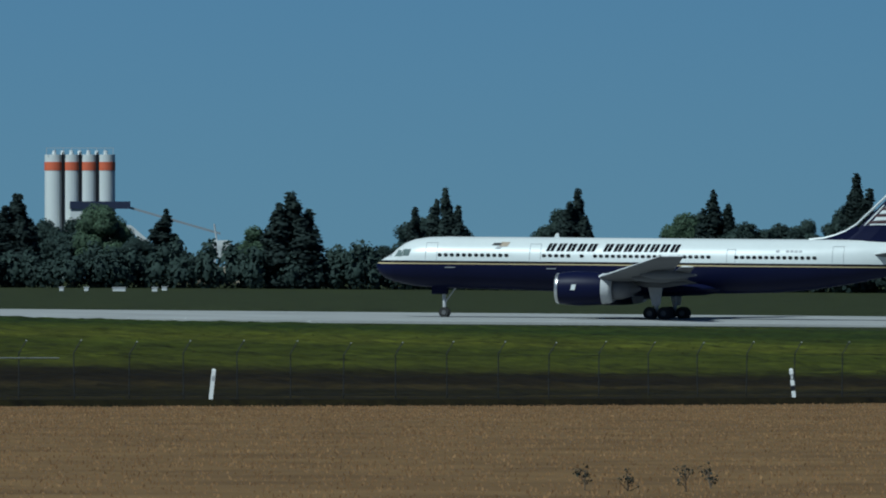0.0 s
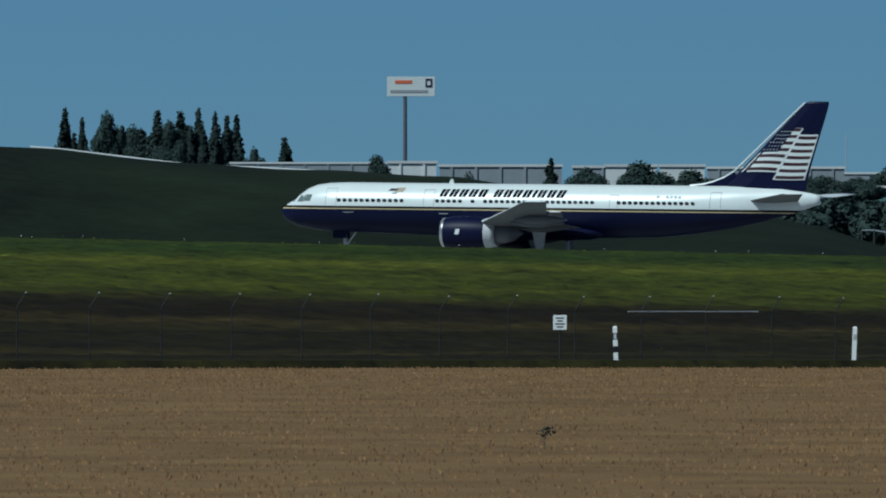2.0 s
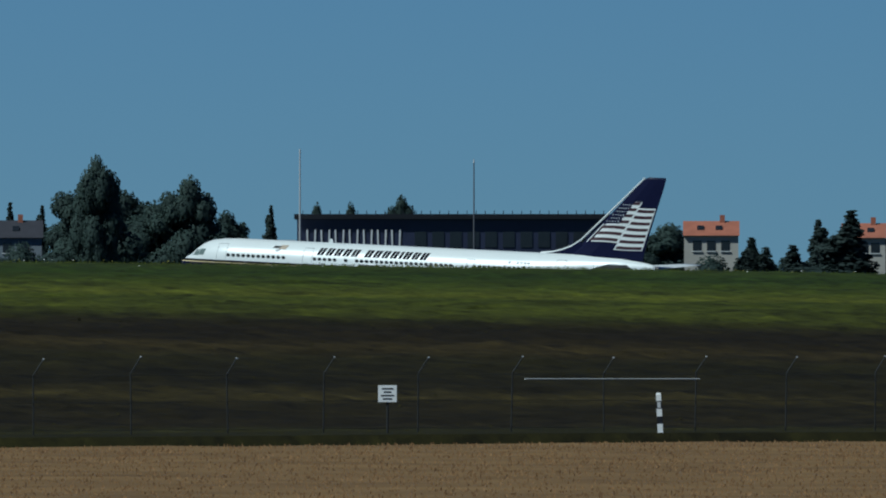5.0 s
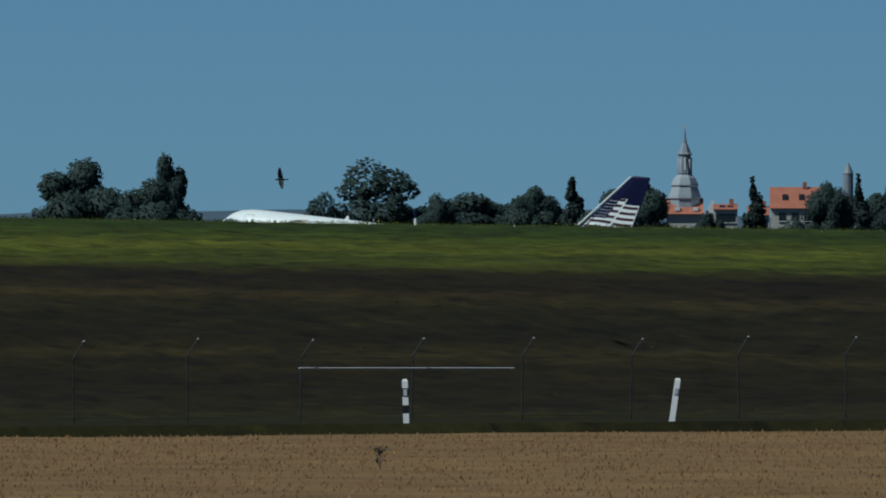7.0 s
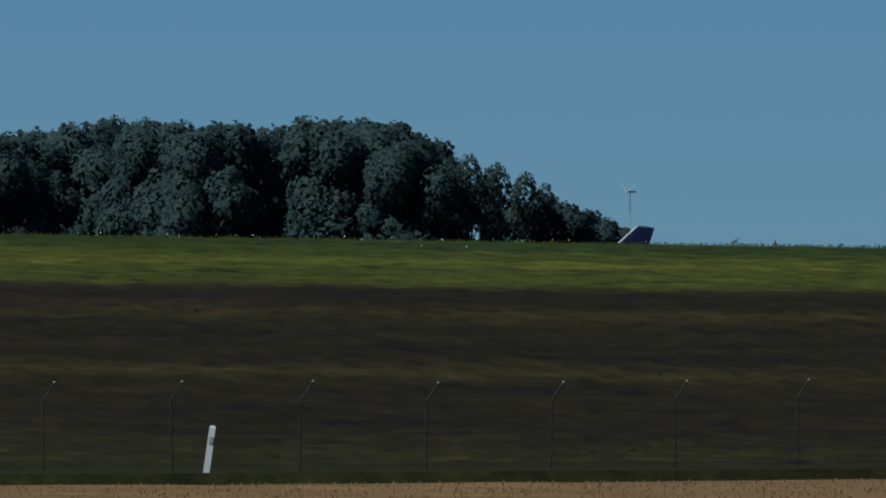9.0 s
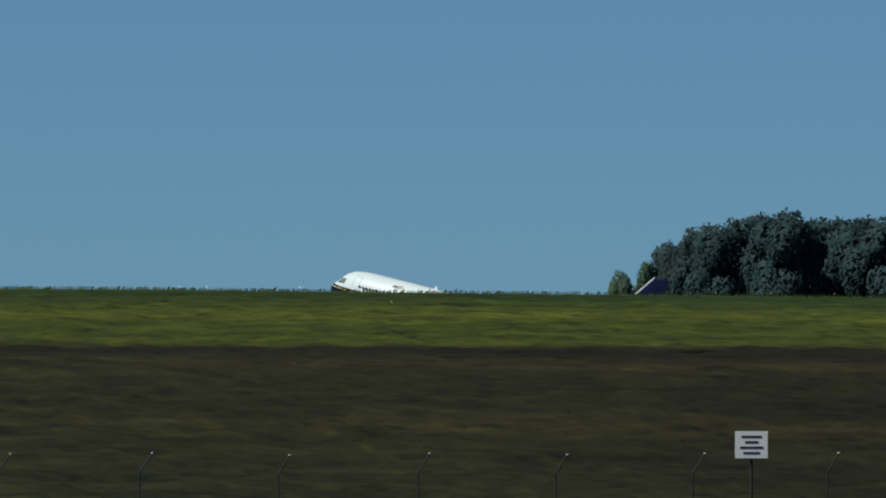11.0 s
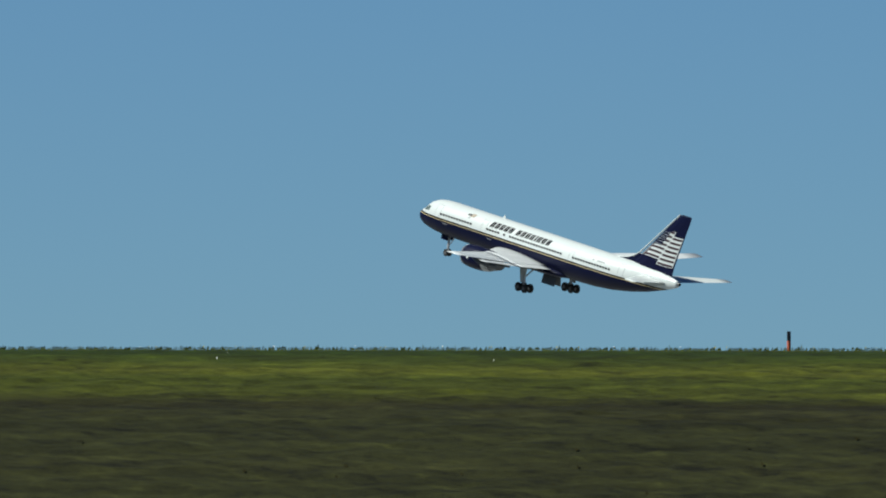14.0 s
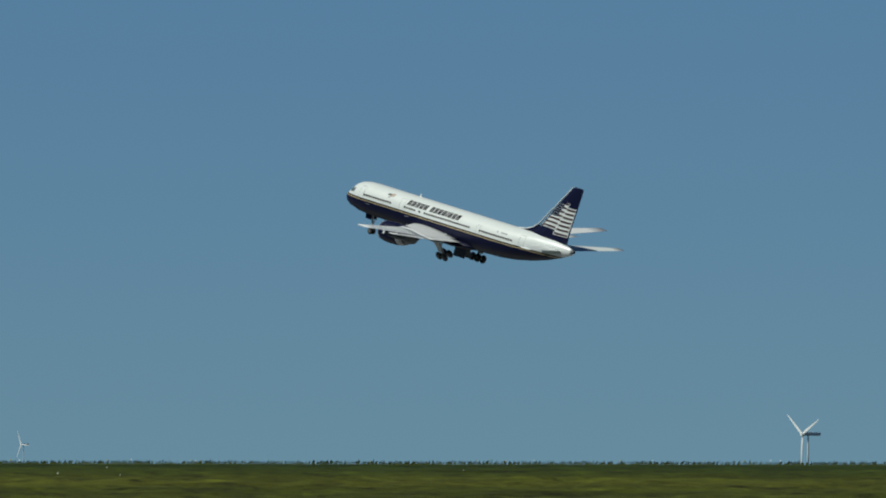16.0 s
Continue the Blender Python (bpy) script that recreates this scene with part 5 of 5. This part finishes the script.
def build_fence():
    ob = tagged(new("fence"), "galvanised wire security fence with angled post tops", "fence")
    bm = bmesh.new()
    tube(bm, (0, 0, -0.2), (0, 0, 1.32), 0.016, n=8)
    tube(bm, (0, 0, 1.30), (0.22, 0.04, 1.66), 0.015, n=8)
    me = bpy.data.meshes.new("post")
    bm.to_mesh(me)
    bm.free()
    me.materials.append(M_POST)
    bmc = bmesh.new()
    box(bmc, 0.198, 0.018, 1.645, 0.242, 0.062, 1.675, bevel=0.006)
    cap_me = bpy.data.meshes.new("cap")
    bmc.to_mesh(cap_me)
    bmc.free()
    cap_me.materials.append(M_GEAR)
    rng = random.Random(8)
    tops = []
    for k in range(-50, 120):
        s = 190.5 + 2.83 * k
        if not 40 < s < 500:
            continue
        x, y = 254 * NQ[0] + s * NS[0], 254 * NQ[1] + s * NS[1]
        z = ground(x, y)
        p = new("post", me)
        p.parent = ob
        p.matrix_basis = pose(x, y, z + rng.uniform(-.03, .03), rng.uniform(-1, 1), rng.uniform(-1.2, 1.2), 20 + rng.uniform(-8, 8))
        c = new("cap", cap_me)
        c.parent = p
        tops.append(Vector((x, y, z)))
    for zz in (0.1, 0.7, 1.28):
        bm = bmesh.new()
        for a, b in zip(tops, tops[1:]):
            tube(bm, a + Vector((0, 0, zz)), b + Vector((0, 0, zz - 0.01)), 0.004, n=4, caps=False)
        part("strand_wire", bm, M_POST, ob, "thin tension wire")
    for u0, u1, v in ((879, 679, -160), (2492, 2262, -149), (4383, 4118, -149), (6760, 6450, -150), (9861, 9481, -171), (13526, 13074, -197)):
        a, b = on_line(u0, 253.9), on_line(u1, 253.9)
        za, zb = height(v, a[2]), height(v, b[2])
        part("brace_rail", rod((a[0], a[1], za), (b[0], b[1], zb), 0.016, n=8), M_STEELRAIL, ob, "pale horizontal brace rail")


M_STEELRAIL = mat("pale_galvanised_rail", (0.5, 0.5, 0.48), 0.5, vary=0.15, scale=2)
build_fence()


def delineator(u, lean, striped):
    x, y, d = on_line(u, 250.6)
    z = ground(x, y)
    ob = thing("delineator_post", "white plastic road delineator post with black band" if striped else "leaning white plastic road delineator post", "road post",
               pose(x, y, z, 0, lean, math.degrees(bearing(u))), "road delineators")
    sec = lambda z, s: [(a * s, b * s, z) for a, b in ((-0.06, -0.055), (0.06, -0.055), (0.05, 0.03), (0.0, 0.055), (-0.05, 0.03))]
    part("body", loft([sec(-0.2, 1), sec(0.53, 0.98)]), M_PLASTIC, ob)
    part("band", loft([sec(0.53, 0.985), sec(0.70, 0.975)]), M_BLACK if striped else M_PLASTIC, ob, "black band" if striped else "")
    part("head", loft([sec(0.70, 0.97), sec(0.84, 0.95), sec(0.88, 0.7)]), M_PLASTIC, ob)
    part("reflector", boxes((-0.035, -0.066, 0.55, 0.035, -0.05, 0.68)), M_ROOFW if striped else M_GEAR, ob, "small reflector")
    if striped:
        part("band", loft([sec(0.20, 1.02), sec(0.36, 1.02)]), M_BLACK, ob, "worn dark patch")


for u_, lean_, st_ in ((411, 6, False), (-621, -6, True), (839, -4, True), (2093, 2, False), (2514, -2, True), (4104, 3, False), (4555, -3, True),
                       (6080, 4, False), (6520, -3, True), (9202, 8, False), (9672, -2, True), (12561, 8, False), (13006, -1, True)):
    delineator(u_, lean_, st_)


def fence_sign(u, v0, v1, wide):
    x, y, d = on_line(u, 253.4)
    z = ground(x, y)
    k = d / F
    ob = thing("warning_sign", "small white warning sign with dark lines of text", "sign", facing(u, d, z))
    w, b, t = wide * k / 2, height(v0, d) - z, height(v1, d) - z
    part("plate", boxes((-w, -0.012, b, w, 0.012, t), bevel=0.004), M_PLASTIC, ob)
    part("post", rod((0, 0.04, -0.2), (0, 0.04, b + 0.1), 0.025), M_POST, ob)
    for i in range(4):
        f = (0.62, 0.4, 0.7, 0.5)[i]
        zz = t - (t - b) * (0.16 + 0.2 * i)
        part("text_bar", boxes((-w * f, -0.018, zz - (t - b) * 0.07, w * f, -0.012, zz)), M_BLACK, ob)


fence_sign(2613, -181, -155, 24)
fence_sign(7003, -191, -161, 33)
fence_sign(13919, -141, -93, 58)


def marker(u, v0, v1, d, colours, label, r=0.06):
    x, y = site(u, d)
    z = ground(x, y)
    ob = thing("marker_post", label, "marker", pose(x, y, z - 0.05))
    top = max(height(v1, d) - z, 0.35)
    n = len(colours)
    for i, c in enumerate(colours):
        part("segment", rod((0, 0, top * i / n), (0, 0, top * (i + 1) / n), r, n=10), c, ob)


marker(16815, 166, 199, 371, (M_ORANGE, M_ORANGE, M_ORANGE, M_ORANGE, M_BLACK, M_BLACK, M_BLACK), "short orange and black marker post on the bank", 0.045)
marker(9655, 85, 113, 420, (M_WALL, M_WALL, M_NAVY, M_NAVY), "short white and blue marker post on the bank", 0.05)
marker(12962, 132, 147, 395, (M_GOLD, M_WALL), "short pale yellow marker post on the bank", 0.05)
for u_, v0_, v1_ in ((1116, -73, -58), (818, -76, -63), (1806, -65, -50)):
    marker(u_, v0_, v1_, 1320, (M_WALL, M_WALL), "small white runway edge marker", 0.14)
marker(897, -90, -78, 1215, (M_BLACK, M_BLACK), "small black marker board beside the runway", 0.12)


def build_round_board():
    d = 1400
    x, y = site(1266, d)
    z = ground(x, y)
    ob = thing("round_board", "round white board on a thin post", "sign", facing(1266, d, z))
    c = height(15, d) - z
    part("disc", rod((0, -0.04, c), (0, 0.04, c), 0.52, n=24), M_WALL, ob)
    part("post", rod((0, 0, -0.1), (0, 0, c - 0.4), 0.04), M_POST, ob)


build_round_board()


def build_low_wall():
    ob = thing("crash_barrier", "low white barrier beyond the runway", "barrier")
    prev = None
    for u in range(1617, 2080, 22):
        x, y = site(u, 1700)
        z = height(-9 + (4 if u > 2040 else 0), 1700)
        p = Vector((x, y, z))
        if prev:
            part("rail", rod(prev, p, 0.08, n=6), M_GREYWALL, ob)
            part("post", boxes((x - 0.08, y - 0.08, ground(x, y) - 0.2, x + 0.08, y + 0.08, z)), M_POST, ob)
        prev = p


build_low_wall()


def equipment(u, v, d, w, label):
    x, y = site(u, d)
    z = ground(x, y)
    ob = thing("equipment_cabinet", label, "cabinet", facing(u, d, z))
    h = max(height(v, d) - z, 0.35)
    part("case", boxes((-w, 0, -0.1, w, 0.8, h), bevel=0.05), M_WALL, ob)
    part("lid", boxes((-w - 0.05, -0.05, h, w + 0.05, 0.85, h + 0.08)), M_ROOFW, ob)


equipment(573, -36, 1700, 0.7, "white equipment cabinet on the airfield grass")
equipment(631, -36, 1700, 0.25, "small white light box on the airfield grass")
equipment(675, -36, 1700, 0.25, "small white light box on the airfield grass")
equipment(510, -36, 1700, 0.3, "small white light box on the airfield grass")
equipment(493, -36, 1720, 0.3, "small white light box on the airfield grass")


# ---- wind turbines ----
def turbine(u, v, d, blade, label, paint=None):
    paint = paint or M_PALE_STEEL
    x, y = site(u, d)
    z = ground(x, y)
    h = height(v, d) - z
    ob = thing("wind_turbine", label, "wind turbine", facing(u, d, z) @ pose(0, 0, 0, 0, 0, -58))
    part("tower", rod((0, 0, -1), (0, 0, h), blade * 0.035, blade * 0.022, 12), paint, ob)
    part("nacelle", boxes((-blade * 0.07, -blade * 0.18, h - blade * 0.04, blade * 0.07, blade * 0.40, h + blade * 0.06), bevel=blade * 0.02), paint, ob)
    rotor = part("rotor_hub", rod((0, -0.04 * blade, 0), (0, 0.05 * blade, 0), blade * 0.045, n=12), paint, ob)
    for k in range(3):
        a = 2 * math.pi * k / 3
        di = Vector((math.sin(a), 0, math.cos(a)))
        si = Vector((math.cos(a), 0, -math.sin(a)))
        pts = [di * blade * f + si * blade * g for f, g in ((0.03, -0.02), (0.2, -0.05), (1.0, -0.008), (1.0, 0.008), (0.2, 0.03), (0.03, 0.02))]
        part("blade", prism(pts, (0, 1, 0), blade * 0.012), paint, rotor)
    return rotor, pose(0, -blade * 0.2, h)


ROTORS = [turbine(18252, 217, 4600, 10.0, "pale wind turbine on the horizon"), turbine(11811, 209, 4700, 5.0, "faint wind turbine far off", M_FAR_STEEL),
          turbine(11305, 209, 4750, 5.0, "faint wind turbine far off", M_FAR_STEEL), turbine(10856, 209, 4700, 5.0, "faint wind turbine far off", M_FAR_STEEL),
          turbine(19640, 199, 4700, 4.5, "faint wind turbine on the horizon")]


# ---- birds ----
def bird(span, label, size):
    ob = thing("bird", label, "bird")
    part("body", loft([[(x, r * math.cos(a), r * math.sin(a)) for a in (2 * math.pi * i / 8 for i in range(8))] for x, r in ((-.25, .01), (-.2, .035), (-.05, .06), (.1, .05), (.2, .02), (.32, .03))]), M_FEATHER, ob, smooth=True)
    wings = []
    for side in (-1, 1):
        w = part("wing", prism([(-.1, 0, 0), (-.16, side * span * .22, .05), (-.08, side * span * .5, .0), (.0, side * span * .45, 0), (.07, side * span * .2, .02), (.1, 0, 0)], (0, 0, 1), 0.012), M_FEATHER, ob)
        wings.append((w, side))
    ob.scale = (size, size, size)
    return ob, wings


BIRDS = [(bird(1.0, "dark bird gliding low over the bank", 0.7), [(0, 8600, 60), (5.8, 9300, 60), (6.2, 9500, 200), (6.5, 9659, 252), (6.8, 9800, 187), (7.0, 9894, 163), (7.3, 10030, 60), (16, 10300, 40)], 450),
         (bird(1.1, "dark bird swooping over the field", 0.8), [(0, 9900, 1500), (7.3, 10150, 900), (7.55, 10250, 560), (7.7, 10334, 394), (7.85, 10420, 560), (8.2, 10600, 1000), (16, 12000, 2600)], 350),
         (bird(1.1, "dark crow flying over the bank", 0.85), [(0, 16500, 900), (13.5, 18300, 120), (14.5, 18640, 265), (14.7, 18770, 397), (14.85, 18925, 480), (15.0, 19090, 560), (16, 20300, 1100)], 350)]


# ---- weeds in the crop ----
def weed(u, d, tall, seed):
    rng = random.Random(seed)
    x, y = site(u, d)
    ob = thing("weed", "tall dark weed sticking out of the wheat", "weed", pose(x, y, ground(x, y) + 0.4, 0, 0, rng.uniform(0, 360)), "weeds in the wheat")
    bm = bmesh.new()
    top = Vector((rng.uniform(-.15, .15), 0, tall))
    tube(bm, (0, 0, 0), top, 0.012, 0.006, 6)
    tips = []
    for i in range(6):
        a = top * rng.uniform(0.45, 0.95)
        b = a + Vector((rng.uniform(-.16, .16), rng.uniform(-.1, .1), rng.uniform(.05, .16)))
        tube(bm, a, b, 0.007, 0.004, 5)
        tips.append(b)
    part("stem", bm, M_BARK, ob)
    me = leaf_cloud([(t.x, t.y, t.z, 0.05, 0.05) for t in tips] + [(top.x, top.y, top.z, 0.05, 0.08)], 60, 0.022, seed, M_NEEDLE)
    h = new("seed_head", me)
    h.parent = ob
    tagged(h, kind="stuff")


for i_, (u_, d_, h_) in enumerate(((1926, 215, 1.0), (1264, 218, 0.7), (1925, 240, 0.8), (3850, 240, 0.55), (4800, 245, 0.65), (4088, 330, 0.55), (8540, 262, 0.65), (8530, 250, 0.5),
                                   (9720, 255, 0.6), (3690, 220, 0.6), (2640, 230, 0.5), (-250, 230, 0.55), (-430, 228, 0.6), (-480, 232, 0.55), (-330, 229, 0.5))):
    weed(u_, d_, h_, 70 + i_)


def motions():
    walk(airliner, [(t, pose(x, 1251, z, 0, a, r)) for t, x, z, a, r in FLIGHT])
    # the struts stretch as the weight comes off the wheels, then the legs begin to fold inwards
    for leg, side, last in zip(GEAR_LEGS, (-1, 1), (32, 14)):
        hip = pose(-0.3, side * 3.66, 3.1)
        fold = lambda a, x, z: pose(x, 0, z) @ hip @ pose(0, 0, 0, -side * a, 0, 0) @ hip.inverted()
        walk(leg, [(0, pose(0, 0, 0)), (9.2, pose(0, 0, 0)), (10.6, pose(0.25, 0, -0.45)), (13.5, fold(0, 0.25, -0.35)),
                   (14.5, fold(5, 0.2, -0.2)), (16, fold(last, 0.1, -0.05))])
    # the wheel well doors drop open before the legs fold
    for door, side in WELL_DOORS:
        swing = lambda a: pose(0.75, side * 0.2, 2.45, -side * a, 0, 0)
        walk(door, [(0, swing(0)), (13.0, swing(0)), (13.4, swing(35)), (13.8, swing(80)), (16, swing(80))])
    for i, (rotor, m) in enumerate(ROTORS):
        walk(rotor, [(k * 0.5, m @ pose(0, 0, 0, 0, 25 + 37 * i - 80 * (k * 0.5 - 15), 0)) for k in range(33)])
    for (ob, wings), rows, d in BIRDS:
        walk(ob, [(t, pose(*site(u, d), height(v, d), 70 if t in (6.8, 7.0) else 0, 0, math.degrees(bearing(u)) + 20)) for t, u, v in rows])
        for w, side in wings:
            walk(w, [(k * 0.2, pose(0, 0, 0, side * (12 + 28 * math.sin(k * 1.7)), 0, 0)) for k in range(81)])


motions()
